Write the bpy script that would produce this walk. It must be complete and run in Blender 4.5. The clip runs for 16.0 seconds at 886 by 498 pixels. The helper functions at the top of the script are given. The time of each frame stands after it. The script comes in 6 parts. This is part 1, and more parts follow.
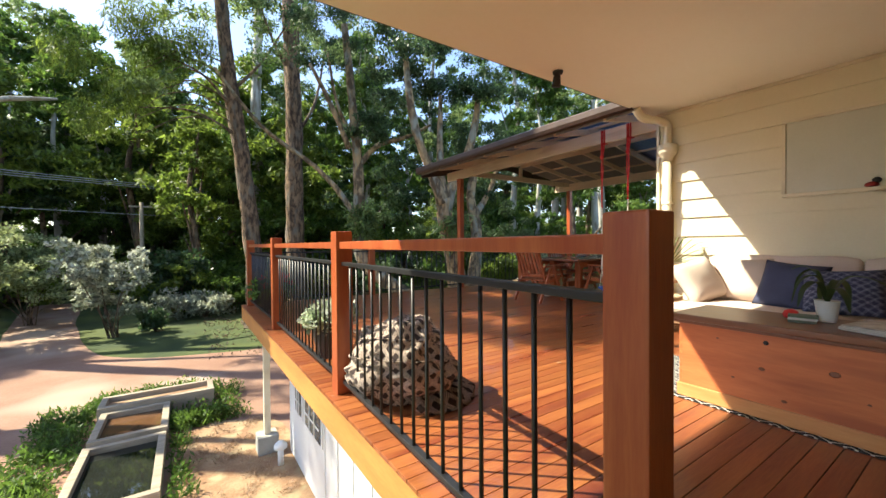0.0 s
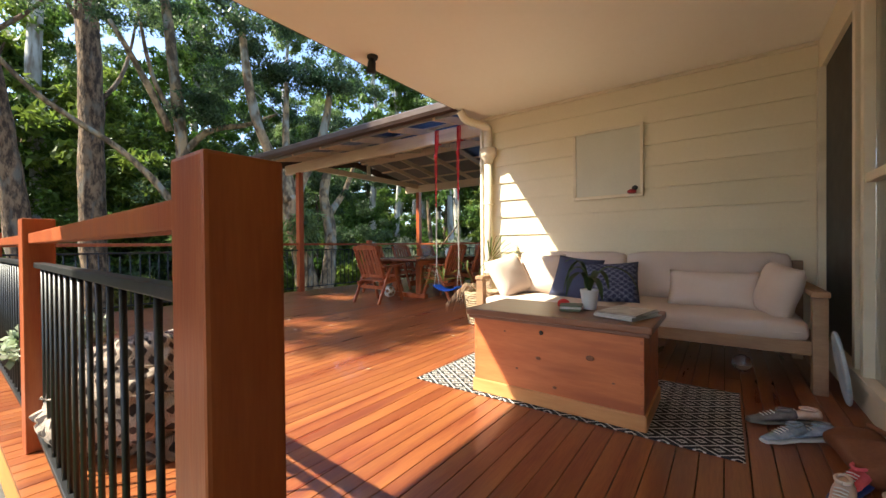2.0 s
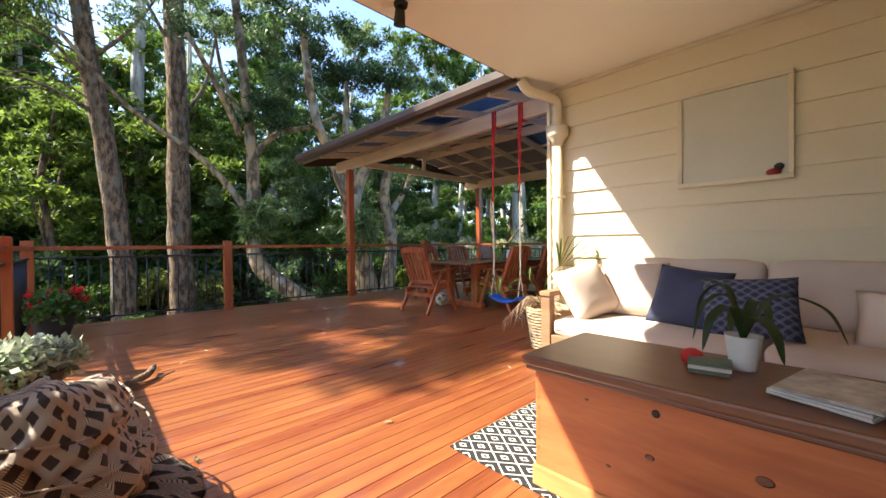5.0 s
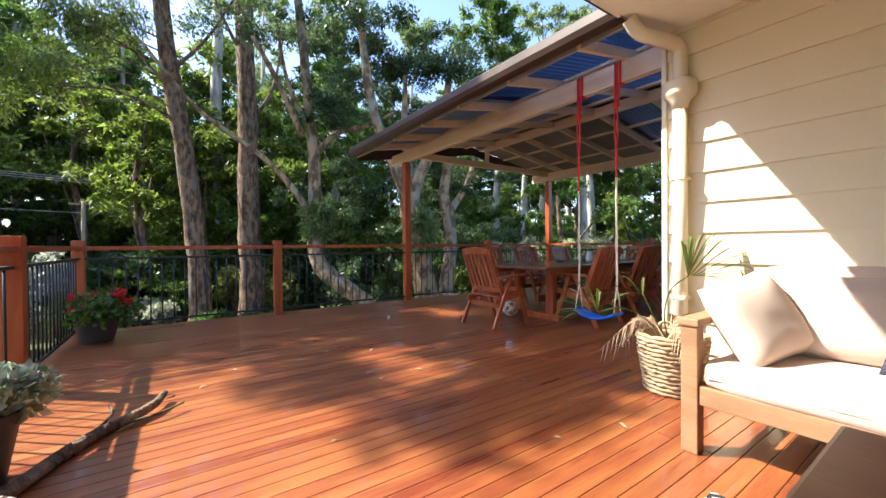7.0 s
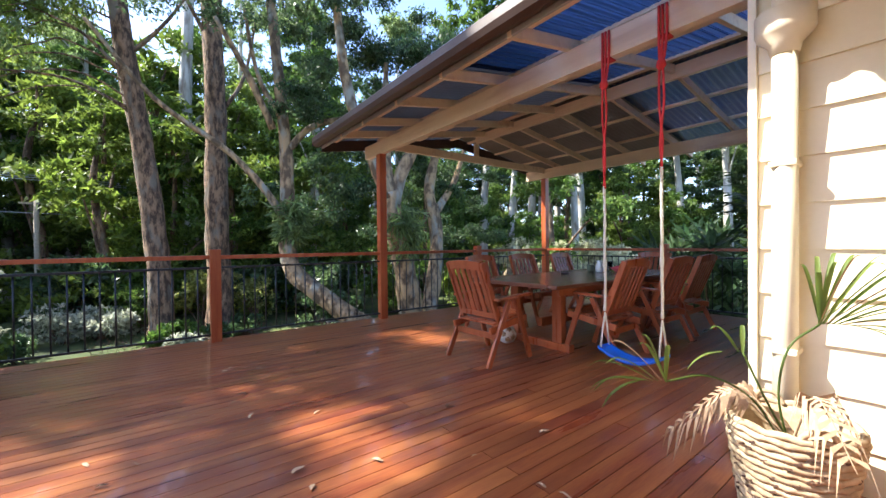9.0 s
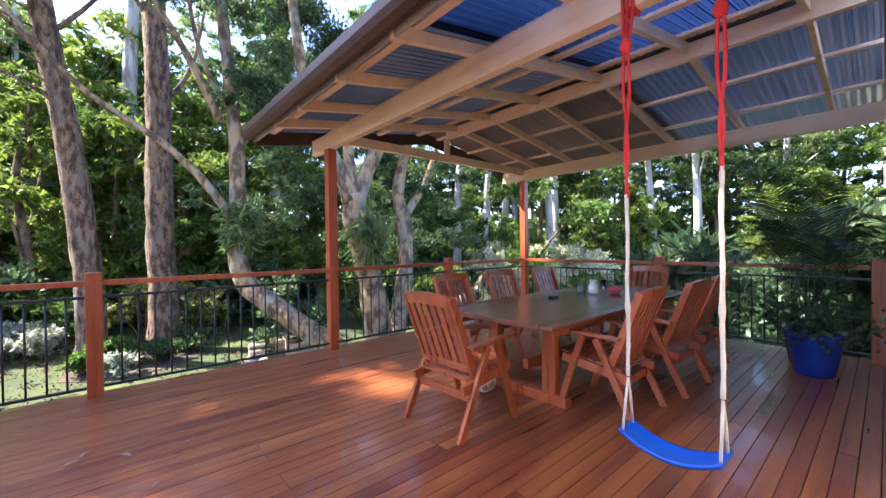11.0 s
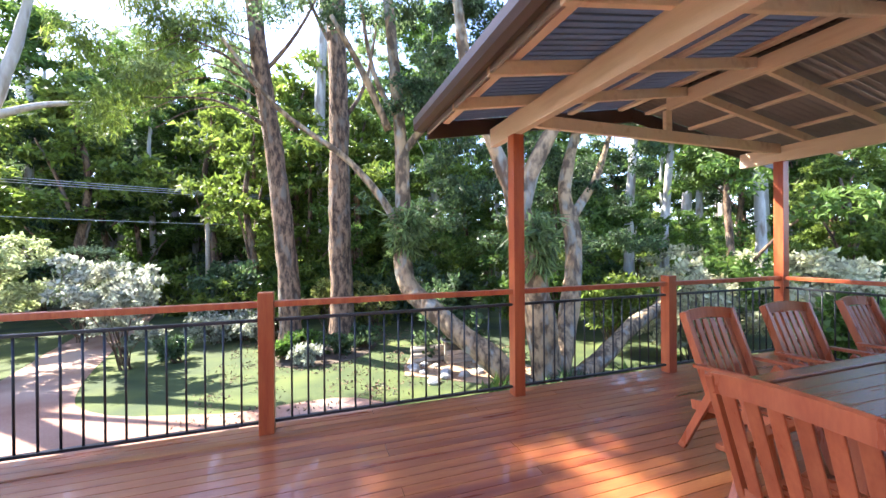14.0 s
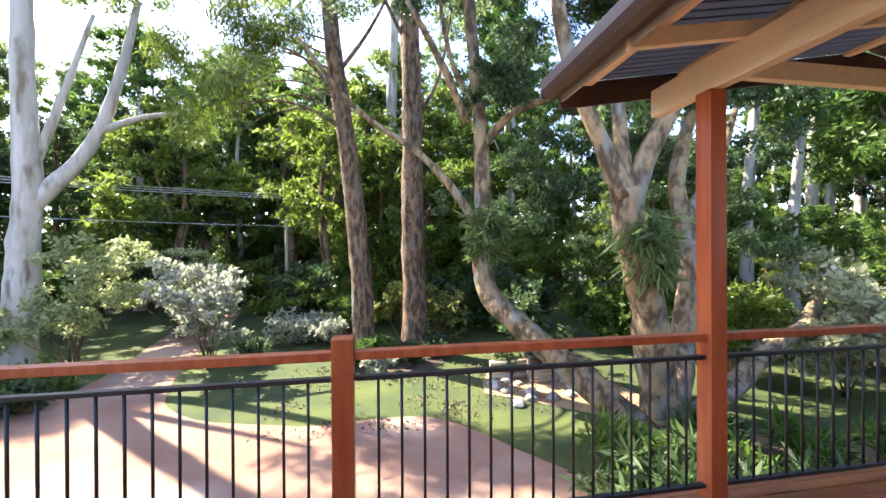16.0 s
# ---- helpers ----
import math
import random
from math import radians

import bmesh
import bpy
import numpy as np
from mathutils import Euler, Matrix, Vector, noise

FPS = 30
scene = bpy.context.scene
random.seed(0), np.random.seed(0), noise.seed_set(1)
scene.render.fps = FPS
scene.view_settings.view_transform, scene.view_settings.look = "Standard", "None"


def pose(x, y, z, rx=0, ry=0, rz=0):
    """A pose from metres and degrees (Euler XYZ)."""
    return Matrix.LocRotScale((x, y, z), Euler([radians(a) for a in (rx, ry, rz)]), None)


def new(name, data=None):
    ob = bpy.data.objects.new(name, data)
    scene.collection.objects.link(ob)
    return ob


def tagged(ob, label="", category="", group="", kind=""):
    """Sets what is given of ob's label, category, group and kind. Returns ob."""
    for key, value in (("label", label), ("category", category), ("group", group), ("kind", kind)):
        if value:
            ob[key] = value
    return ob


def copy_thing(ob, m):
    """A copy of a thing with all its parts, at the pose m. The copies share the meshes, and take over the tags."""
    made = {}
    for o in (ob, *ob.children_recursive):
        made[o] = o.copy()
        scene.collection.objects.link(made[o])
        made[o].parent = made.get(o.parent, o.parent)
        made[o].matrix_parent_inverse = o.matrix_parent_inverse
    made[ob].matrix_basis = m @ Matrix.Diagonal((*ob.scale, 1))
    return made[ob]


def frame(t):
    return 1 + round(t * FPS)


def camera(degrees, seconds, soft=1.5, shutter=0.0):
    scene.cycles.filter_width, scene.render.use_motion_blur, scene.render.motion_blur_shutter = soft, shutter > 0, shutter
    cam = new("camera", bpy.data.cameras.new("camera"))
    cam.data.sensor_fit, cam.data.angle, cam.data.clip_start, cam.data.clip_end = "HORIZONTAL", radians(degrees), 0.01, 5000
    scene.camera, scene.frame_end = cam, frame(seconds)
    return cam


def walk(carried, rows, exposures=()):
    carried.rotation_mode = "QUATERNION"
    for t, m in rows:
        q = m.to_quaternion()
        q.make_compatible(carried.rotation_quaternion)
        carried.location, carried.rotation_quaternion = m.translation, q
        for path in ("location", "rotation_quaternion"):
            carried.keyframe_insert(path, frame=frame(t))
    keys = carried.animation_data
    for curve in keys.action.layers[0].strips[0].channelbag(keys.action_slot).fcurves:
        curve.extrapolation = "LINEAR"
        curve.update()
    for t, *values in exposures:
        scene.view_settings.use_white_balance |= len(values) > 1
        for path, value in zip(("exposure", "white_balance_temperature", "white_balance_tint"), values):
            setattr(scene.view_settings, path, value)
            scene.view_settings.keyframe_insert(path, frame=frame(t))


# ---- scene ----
cam = camera(98.3, 16.0)
METRES, EYE, TILT, LEAN, TURN = 7.2, 1.026, 0.0, 0.0, -33.9
ROWS = [
    (0.0, 0.0, 0.0, 0.0, -0.01, -0.7, 0.41),
    (0.5, 0.0167, 0.0047, 0.0009, -5.81, -0.59, 0.51),
    (1.0, 0.0368, 0.0114, -0.0002, -11.04, -0.8, 0.52),
    (1.5, 0.0578, 0.0202, -0.0056, -16.02, -0.72, 0.53),
    (2.0, 0.0735, 0.033, -0.0072, -19.73, -0.55, 0.52),
    (2.5, 0.0868, 0.0451, -0.0054, -21.85, -0.72, 0.53),
    (3.0, 0.1001, 0.06, -0.0034, -21.96, -0.8, 0.61),
    (3.5, 0.1168, 0.0812, -0.0021, -21.68, -0.71, 0.63),
    (4.0, 0.1268, 0.1021, -0.0019, -18.88, -0.81, 0.59),
    (4.5, 0.1287, 0.1239, -0.0014, -14.04, -0.77, 0.64),
    (5.0, 0.1289, 0.1457, -0.0009, -9.92, -0.62, 0.58),
    (7.5, 0.1347, 0.3065, 0.0013, -0.49, -0.56, 0.54),
    (8.0, 0.1383, 0.3476, 0.0046, -0.35, -0.52, 0.56),
    (8.5, 0.1438, 0.3879, 0.0097, -0.93, -0.46, 0.5),
    (9.0, 0.1475, 0.422, 0.0163, -2.97, -0.61, 0.62),
    (9.5, 0.1552, 0.4566, 0.025, -4.85, -0.51, 0.64),
    (12.0, 0.1667, 0.6204, 0.0479, -7.02, -0.55, 0.73),
    (12.5, 0.1542, 0.646, 0.0511, -3.12, -0.45, 0.74),
    (13.0, 0.1385, 0.6686, 0.0534, 2.85, -0.44, 0.68),
    (13.5, 0.1205, 0.6988, 0.06, 9.34, -0.27, 0.55),
    (14.0, 0.0959, 0.7263, 0.0607, 14.84, -0.2, 0.48),
    (14.5, 0.0648, 0.7562, 0.0653, 18.46, -0.14, 0.49),
    (15.0, 0.0364, 0.7889, 0.0697, 20.6, -0.2, 0.49),
    (15.5, 0.0116, 0.8274, 0.0788, 22.85, -0.13, 0.45),
    (16.0, -0.0163, 0.8579, 0.0794, 24.52, -0.21, 0.37),
]
walk(cam, [(t, pose(0, 0, EYE, TILT, LEAN, TURN) @ pose(METRES * x, METRES * y, METRES * z, 90 + pitch, roll, yaw)) for t, x, y, z, yaw, pitch, roll in ROWS],
     exposures=[(0.0, 1.65, 6200, 12), (3.0, 1.9, 6000, 14), (4.5, 1.9, 6000, 14), (7.5, 1.85, 5800, 18), (9.5, 2.25, 5600, 20), (12.0, 2.85, 5600, 30), (13.5, 3.0, 5600, 26), (14.5, 2.85, 5800, 23), (16.0, 2.6, 6100, 22)])

# ---- light ----
SUN = Vector((0.71, -0.64, -1.0)).normalized()
world = bpy.data.worlds.new("sky")
scene.world = world
world.use_nodes = True
wn = world.node_tree
sky = wn.nodes.new("ShaderNodeTexSky")
sky.sky_type, sky.sun_disc = "NISHITA", False
sky.sun_elevation = math.asin(-SUN.z)
sky.sun_rotation = math.atan2(-SUN.x, -SUN.y)
wn.links.new(sky.outputs[0], wn.nodes["Background"].inputs[0])
wn.nodes["Background"].inputs[1].default_value = 0.125
sun_data = bpy.data.lights.new("sun", "SUN")
sun_data.energy, sun_data.angle, sun_data.color = 4.4, radians(0.55), (1.0, 0.93, 0.68)
sun = new("sun", sun_data)
sun.rotation_mode = "QUATERNION"
sun.rotation_quaternion = SUN.to_track_quat("-Z", "Y")

# ---- materials ----
def surface(name, c1, c2, scale=6.0, rough=0.6, bump=0.15, stretch=(1, 1, 1), metal=0.0, fine=60.0, vary=0.0, c3=None, spots=3.0, rough2=None, coat=0.0, island=False, deep=0.01, lo=0.5, hi=0.9):
    """Two colours mixed by a large and a fine noise, with relief; vary shifts the brightness from piece to piece."""
    m = bpy.data.materials.new(name)
    m.use_nodes = True
    n, l = m.node_tree.nodes, m.node_tree.links
    b = n["Principled BSDF"]
    co = n.new("ShaderNodeTexCoord")
    info = n.new("ShaderNodeObjectInfo")
    add = n.new("ShaderNodeVectorMath"); add.operation = "MULTIPLY_ADD"
    add.inputs[1].default_value = stretch
    off = n.new("ShaderNodeVectorMath"); off.operation = "SCALE"; off.inputs[0].default_value = (31.0, 17.0, 23.0)
    l.new(info.outputs["Random"], off.inputs["Scale"])
    l.new(co.outputs["Object"], add.inputs[0]); l.new(off.outputs[0], add.inputs[2])
    def noise_node(s, detail):
        t = n.new("ShaderNodeTexNoise"); t.inputs["Scale"].default_value = s; t.inputs["Detail"].default_value = detail
        l.new(add.outputs[0], t.inputs["Vector"]); return t
    big, small = noise_node(scale, 5.0), noise_node(fine, 4.0)
    mx = n.new("ShaderNodeMath"); mx.operation = "MULTIPLY_ADD"; mx.inputs[1].default_value = 0.4
    l.new(small.outputs[0], mx.inputs[0]); l.new(big.outputs[0], mx.inputs[2])
    ramp = n.new("ShaderNodeMapRange"); ramp.inputs[1].default_value, ramp.inputs[2].default_value = lo, hi
    l.new(mx.outputs[0], ramp.inputs[0])
    mix = n.new("ShaderNodeMix"); mix.data_type = "RGBA"
    mix.inputs[6].default_value, mix.inputs[7].default_value = (*c1, 1), (*c2, 1)
    l.new(ramp.outputs[0], mix.inputs[0])
    out = mix.outputs[2]
    if c3:
        sp = noise_node(spots, 2.0)
        r2 = n.new("ShaderNodeMapRange"); r2.inputs[1].default_value, r2.inputs[2].default_value = 0.55, 0.7
        l.new(sp.outputs[0], r2.inputs[0])
        m2 = n.new("ShaderNodeMix"); m2.data_type = "RGBA"; m2.inputs[7].default_value = (*c3, 1)
        l.new(r2.outputs[0], m2.inputs[0]); l.new(out, m2.inputs[6]); out = m2.outputs[2]
    if vary:
        hs = n.new("ShaderNodeHueSaturation")
        vr = n.new("ShaderNodeMapRange"); vr.inputs[3].default_value, vr.inputs[4].default_value = 1 - vary, 1 + vary
        if island:
            geo = n.new("ShaderNodeNewGeometry"); l.new(geo.outputs["Random Per Island"], vr.inputs[0])
        else:
            l.new(info.outputs["Random"], vr.inputs[0])
        l.new(vr.outputs[0], hs.inputs["Value"]); l.new(out, hs.inputs["Color"]); out = hs.outputs[0]
    l.new(out, b.inputs["Base Color"])
    b.inputs["Metallic"].default_value, b.inputs["Coat Weight"].default_value = metal, coat
    rr = n.new("ShaderNodeMapRange"); rr.inputs[3].default_value, rr.inputs[4].default_value = rough, rough + 0.15 if rough2 is None else rough2
    l.new(big.outputs[0], rr.inputs[0]); l.new(rr.outputs[0], b.inputs["Roughness"])
    if bump:
        bp = n.new("ShaderNodeBump"); bp.inputs["Strength"].default_value = bump; bp.inputs["Distance"].default_value = deep
        l.new(mx.outputs[0], bp.inputs["Height"]); l.new(bp.outputs[0], b.inputs["Normal"])
    return m


def leafy(name, c1, c2, vary=0.5, through_light=0.55, rough=0.45, scale=0.6):
    """Leaves: glossy on top, with some light passing through; colour varies by leaf and by clump."""
    m = surface(name, c1, c2, scale, rough, 0.0, fine=8.0, vary=vary, island=True)
    n, l = m.node_tree.nodes, m.node_tree.links
    b = n["Principled BSDF"]
    col = b.inputs["Base Color"].links[0].from_socket
    tr = n.new("ShaderNodeBsdfTranslucent"); mixs = n.new("ShaderNodeMixShader"); mixs.inputs[0].default_value = through_light
    l.new(col, tr.inputs[0]); l.new(b.outputs[0], mixs.inputs[1]); l.new(tr.outputs[0], mixs.inputs[2])
    l.new(mixs.outputs[0], n["Material Output"].inputs[0])
    return m


def glass(name, color, rough=0.0, ior=1.45, trans=1.0):
    m = bpy.data.materials.new(name); m.use_nodes = True
    b = m.node_tree.nodes["Principled BSDF"]
    b.inputs["Base Color"].default_value = (*color, 1); b.inputs["Roughness"].default_value = rough
    b.inputs["Transmission Weight"].default_value = trans; b.inputs["IOR"].default_value = ior
    return m


DECK = surface("deck timber", (0.175, 0.038, 0.016), (0.34, 0.122, 0.036), 2.2, 0.20, 0.10, (0.35, 4, 5), fine=30, vary=0.11, c3=(0.14, 0.032, 0.016), spots=0.9, rough2=0.42, coat=0.25)
STAIN = surface("stained post timber", (0.30, 0.056, 0.018), (0.42, 0.110, 0.032), 3, 0.28, 0.12, (6, 6, 0.6), fine=25, vary=0.08)
# the yellow of sunlit boards is part of this stain colour
FASCIA = surface("fascia timber", (0.42, 0.17, 0.045), (0.55, 0.26, 0.07), 3, 0.45, 0.12, (3, 0.5, 3), fine=25)
DARKWOOD = surface("dark joists", (0.06, 0.03, 0.02), (0.1, 0.05, 0.03), 4, 0.8)
BLACKMETAL = surface("black powder coat", (0.010, 0.010, 0.011), (0.02, 0.02, 0.022), 8, 0.35, 0.05)
CREAM = surface("cream weatherboard paint", (0.75, 0.66, 0.47), (0.81, 0.72, 0.53), 1.2, 0.5, 0.05, fine=40)
CREAMTRIM = surface("cream gloss paint", (0.72, 0.63, 0.46), (0.78, 0.69, 0.53), 2, 0.35, 0.04, fine=40, c3=(0.66, 0.56, 0.40))
CEIL = surface("ceiling paint", (0.89, 0.83, 0.71), (0.92, 0.87, 0.76), 0.8, 0.55, 0.03, fine=20)
WHITE = surface("white paint", (0.76, 0.75, 0.72), (0.82, 0.81, 0.78), 2, 0.5, 0.05)
BEAM = surface("painted beam timber", (0.70, 0.54, 0.37), (0.79, 0.63, 0.45), 2, 0.45, 0.12, (4, 0.5, 4), fine=30, c3=(0.62, 0.45, 0.30), spots=2)
BROWN = surface("brown gutter paint", (0.05, 0.028, 0.02), (0.075, 0.042, 0.03), 3, 0.35, 0.05)
GUTTERIN = surface("grey gutter lining", (0.25, 0.24, 0.23), (0.35, 0.33, 0.31), 4, 0.4, 0.05)
IRON = surface("corrugated iron", (0.20, 0.16, 0.13), (0.28, 0.23, 0.19), 2, 0.45, 0.1, metal=0.1)
PINE = surface("varnished pine chest", (0.47, 0.125, 0.042), (0.60, 0.195, 0.065), 2, 0.33, 0.1, (6, 0.8, 6), fine=14, c3=(0.40, 0.11, 0.04), spots=1.5)
LIDWOOD = surface("dark chest lid", (0.17, 0.065, 0.03), (0.24, 0.10, 0.045), 2, 0.3, 0.1, (6, 0.8, 6), fine=14)
SOFAWOOD = surface("sofa frame timber", (0.26, 0.145, 0.075), (0.36, 0.21, 0.11), 3, 0.5, 0.12, (5, 1, 5), fine=20)
LINEN = surface("beige canvas", (0.60, 0.48, 0.40), (0.66, 0.54, 0.46), 3, 0.9, 0.3, fine=220)
NAVY = surface("navy cotton", (0.035, 0.042, 0.085), (0.06, 0.07, 0.13), 3, 0.9, 0.3, fine=200)
TABLEWOOD = surface("oiled table timber", (0.125, 0.048, 0.028), (0.185, 0.078, 0.044), 2.5, 0.16, 0.08, (0.6, 6, 6), fine=20, vary=0.08)
CHAIRWOOD = surface("oiled chair timber", (0.27, 0.060, 0.020), (0.39, 0.110, 0.038), 3, 0.22, 0.1, (5, 5, 0.8), fine=20, vary=0.12)
BARK = surface("rough bark", (0.055, 0.033, 0.021), (0.26, 0.165, 0.098), 7, 0.9, 1.0, (1, 1, 0.35), fine=30, c3=(0.17, 0.145, 0.115), deep=0.1, lo=0.60, hi=0.82)
PALEBARK = surface("smooth pale gum bark", (0.36, 0.34, 0.30), (0.52, 0.50, 0.46), 2, 0.8, 0.3, (1, 1, 0.25), fine=9, c3=(0.20, 0.16, 0.115), deep=0.04, lo=0.58, hi=0.82)
FIGBARK = surface("mottled grey brown bark", (0.09, 0.06, 0.033), (0.34, 0.235, 0.125), 4, 0.85, 0.8, (1, 1, 0.5), fine=11, c3=(0.24, 0.235, 0.19), deep=0.09, lo=0.60, hi=0.80)
# tree shade on the grass is put into the dark tones and c3 patches
LAWN = surface("mown lawn", (0.024, 0.042, 0.008), (0.085, 0.105, 0.020), 0.7, 0.9, 0.9, fine=38, c3=(0.030, 0.044, 0.012), spots=0.5)
DRIVE = surface("red earth drive", (0.230, 0.119, 0.076), (0.317, 0.191, 0.133), 0.7, 0.9, 0.5, fine=22, c3=(0.40, 0.29, 0.22), spots=0.3)
DIRT = surface("bare dry earth", (0.22, 0.115, 0.060), (0.38, 0.255, 0.145), 2.6, 0.95, 0.9, fine=34, c3=(0.34, 0.28, 0.16), spots=3)
LEAFDARK = leafy("dark glossy leaves", (0.036, 0.078, 0.030), (0.100, 0.150, 0.058), rough=0.35)
LEAFMID = leafy("mid green leaves", (0.061, 0.128, 0.019), (0.142, 0.220, 0.039))
LEAFLIGHT = leafy("light green leaves", (0.104, 0.162, 0.020), (0.207, 0.271, 0.045))
LEAFGUM = leafy("grey green gum leaves", (0.111, 0.177, 0.055), (0.232, 0.297, 0.102))
LEAFSILVER = leafy("silvery leaves", (0.30, 0.33, 0.24), (0.45, 0.46, 0.36))
LEAFYELLOW = leafy("yellow green leaves", (0.184, 0.217, 0.042), (0.285, 0.301, 0.084))
LEAFPALE = leafy("pale sunlit leaves", (0.241, 0.297, 0.111), (0.447, 0.483, 0.251))
# sunlight and haze on the far foliage, put into a pale leaf colour
LEAFCREAM = leafy("leaves paled by sun and haze", (0.36, 0.37, 0.20), (0.58, 0.56, 0.36))
FROND = leafy("palm fronds", (0.10, 0.17, 0.03), (0.22, 0.28, 0.06))
STRAW = surface("dry straw leaf", (0.30, 0.19, 0.11), (0.44, 0.31, 0.20), 8, 0.8, 0.2)
BASKET = surface("woven seagrass", (0.30, 0.21, 0.12), (0.47, 0.36, 0.23), 14, 0.85, 0.5, fine=60, vary=0.2)
BLUE = surface("blue plastic", (0.005, 0.09, 0.55), (0.01, 0.12, 0.65), 3, 0.35, 0.03)
RED = surface("red fabric", (0.5, 0.02, 0.02), (0.62, 0.04, 0.035), 5, 0.8, 0.2)
ROPE = surface("pale rope", (0.55, 0.50, 0.42), (0.68, 0.63, 0.54), 8, 0.9, 0.5, fine=120)
CONCRETE = surface("grey concrete", (0.30, 0.28, 0.24), (0.42, 0.40, 0.35), 3, 0.9, 0.4)
OLDTIMBER = surface("weathered sleeper", (0.26, 0.21, 0.15), (0.40, 0.33, 0.24), 3, 0.85, 0.4, (1, 4, 4), fine=20)
DARKGLASS = surface("dark insect screen", (0.010, 0.010, 0.011), (0.016, 0.016, 0.017), 8, 0.45, 0.1)
BLACK = surface("black rubber", (0.012, 0.012, 0.012), (0.02, 0.02, 0.02), 8, 0.5)
PAPER = surface("printed paper", (0.6, 0.58, 0.54), (0.75, 0.73, 0.7), 12, 0.5, 0.05)
TERRA = surface("grey glazed pot", (0.035, 0.032, 0.03), (0.06, 0.055, 0.05), 5, 0.45)
BLUEPOT = surface("blue glazed pot", (0.01, 0.03, 0.22), (0.02, 0.05, 0.32), 5, 0.15)
CERAMIC = surface("white ceramic", (0.78, 0.78, 0.77), (0.82, 0.82, 0.8), 5, 0.25, 0.02)
WIRE = surface("grey cable", (0.35, 0.36, 0.38), (0.45, 0.46, 0.48), 5, 0.5, 0)


# ---- building blocks ----
def box(bm, x0, y0, z0, x1, y1, z1, bevel=0.0, m=None):
    r = bmesh.ops.create_cube(bm, size=1.0)
    vs = r["verts"]
    bmesh.ops.scale(bm, vec=(abs(x1 - x0), abs(y1 - y0), abs(z1 - z0)), verts=vs)
    bmesh.ops.translate(bm, vec=((x0 + x1) / 2, (y0 + y1) / 2, (z0 + z1) / 2), verts=vs)
    if bevel:
        es = list({e for v in vs for e in v.link_edges})
        g = bmesh.ops.bevel(bm, geom=es, offset=bevel, segments=2, affect="EDGES", profile=0.6)
        vs = list({v for f in g["faces"] for v in f.verts} | {v for v in vs if v.is_valid})
    if m is not None:
        bmesh.ops.transform(bm, matrix=m, verts=vs)
    return vs


def tube(bm, pts, radii, sides=8, cap=True, rough=0.0):
    """A tapered tube along a line of points."""
    rings = []
    pts = [Vector(p) for p in pts]
    side = None
    for i, p in enumerate(pts):
        d = (pts[min(i + 1, len(pts) - 1)] - pts[max(i - 1, 0)]).normalized()
        if side is None:
            side = d.orthogonal().normalized()
        side = (side - d * side.dot(d)).normalized()
        up = d.cross(side)
        r = radii[i] if hasattr(radii, "__len__") else radii
        ring = []
        for k in range(sides):
            a = 2 * math.pi * k / sides
            q = r * (1 + (rough * noise.noise(p * 1.3 + Vector((math.cos(a), math.sin(a), 0)) * 1.5) if rough else 0))
            ring.append(bm.verts.new(p + (side * math.cos(a) + up * math.sin(a)) * q))
        rings.append(ring)
    for a, b in zip(rings, rings[1:]):
        for k in range(sides):
            bm.faces.new((a[k], a[(k + 1) % sides], b[(k + 1) % sides], b[k])).smooth = True
    if cap:
        bm.faces.new(rings[0][::-1]); bm.faces.new(rings[-1])


def lathe(bm, profile, sides=20, centre=(0, 0, 0)):
    """A turned shape from (radius, height) pairs."""
    rings = []
    for r, z in profile:
        rings.append([bm.verts.new((centre[0] + r * math.cos(2 * math.pi * k / sides), centre[1] + r * math.sin(2 * math.pi * k / sides), centre[2] + z)) for k in range(sides)])
    for a, b in zip(rings, rings[1:]):
        for k in range(sides):
            bm.faces.new((a[k], a[(k + 1) % sides], b[(k + 1) % sides], b[k])).smooth = True
    bm.faces.new(rings[0][::-1]); bm.faces.new(rings[-1])


def smooth_line(pts, n=6):
    """A Catmull-Rom line through the points."""
    p = [Vector(q) for q in pts]
    p = [p[0] * 2 - p[1]] + p + [p[-1] * 2 - p[-2]]
    out = []
    for i in range(1, len(p) - 2):
        for k in range(n):
            t = k / n
            a, b, c, d = p[i - 1:i + 3]
            out.append(0.5 * (2 * b + (c - a) * t + (2 * a - 5 * b + 4 * c - d) * t * t + (3 * b - a - 3 * c + d) * t ** 3))
    out.append(p[-2])
    return out


def mesh_of(bm, name, material):
    me = bpy.data.meshes.new(name)
    bm.to_mesh(me); bm.free()
    for mm in (material if isinstance(material, (list, tuple)) else [material]):
        me.materials.append(mm)
    return me


def part(name, bm, material, parent=None, label=""):
    ob = new(name, mesh_of(bm, name, material))
    ob.parent = parent
    return tagged(ob, label)


def piece(name, me, parent, m):
    ob = new(name, me)
    ob.parent = parent
    ob.matrix_basis = m
    return ob


def thing(name, label, category, at=(0, 0, 0), group="", turn=0.0):
    ob = new(name)
    ob.matrix_basis = pose(*at, 0, 0, turn)
    ob.empty_display_size = 0.1
    return tagged(ob, label, category, group)


def structure(name, bm, material, label="", category=""):
    ob = part(name, bm, material, None)
    return tagged(ob, label, category, kind="structure")


def B(*a, bevel=0.0, m=None):
    bm = bmesh.new()
    box(bm, *a, bevel=bevel, m=m)
    return bm


def T(pts, radii, sides=8, rough=0.0):
    bm = bmesh.new()
    tube(bm, pts, radii, sides, rough=rough)
    return bm


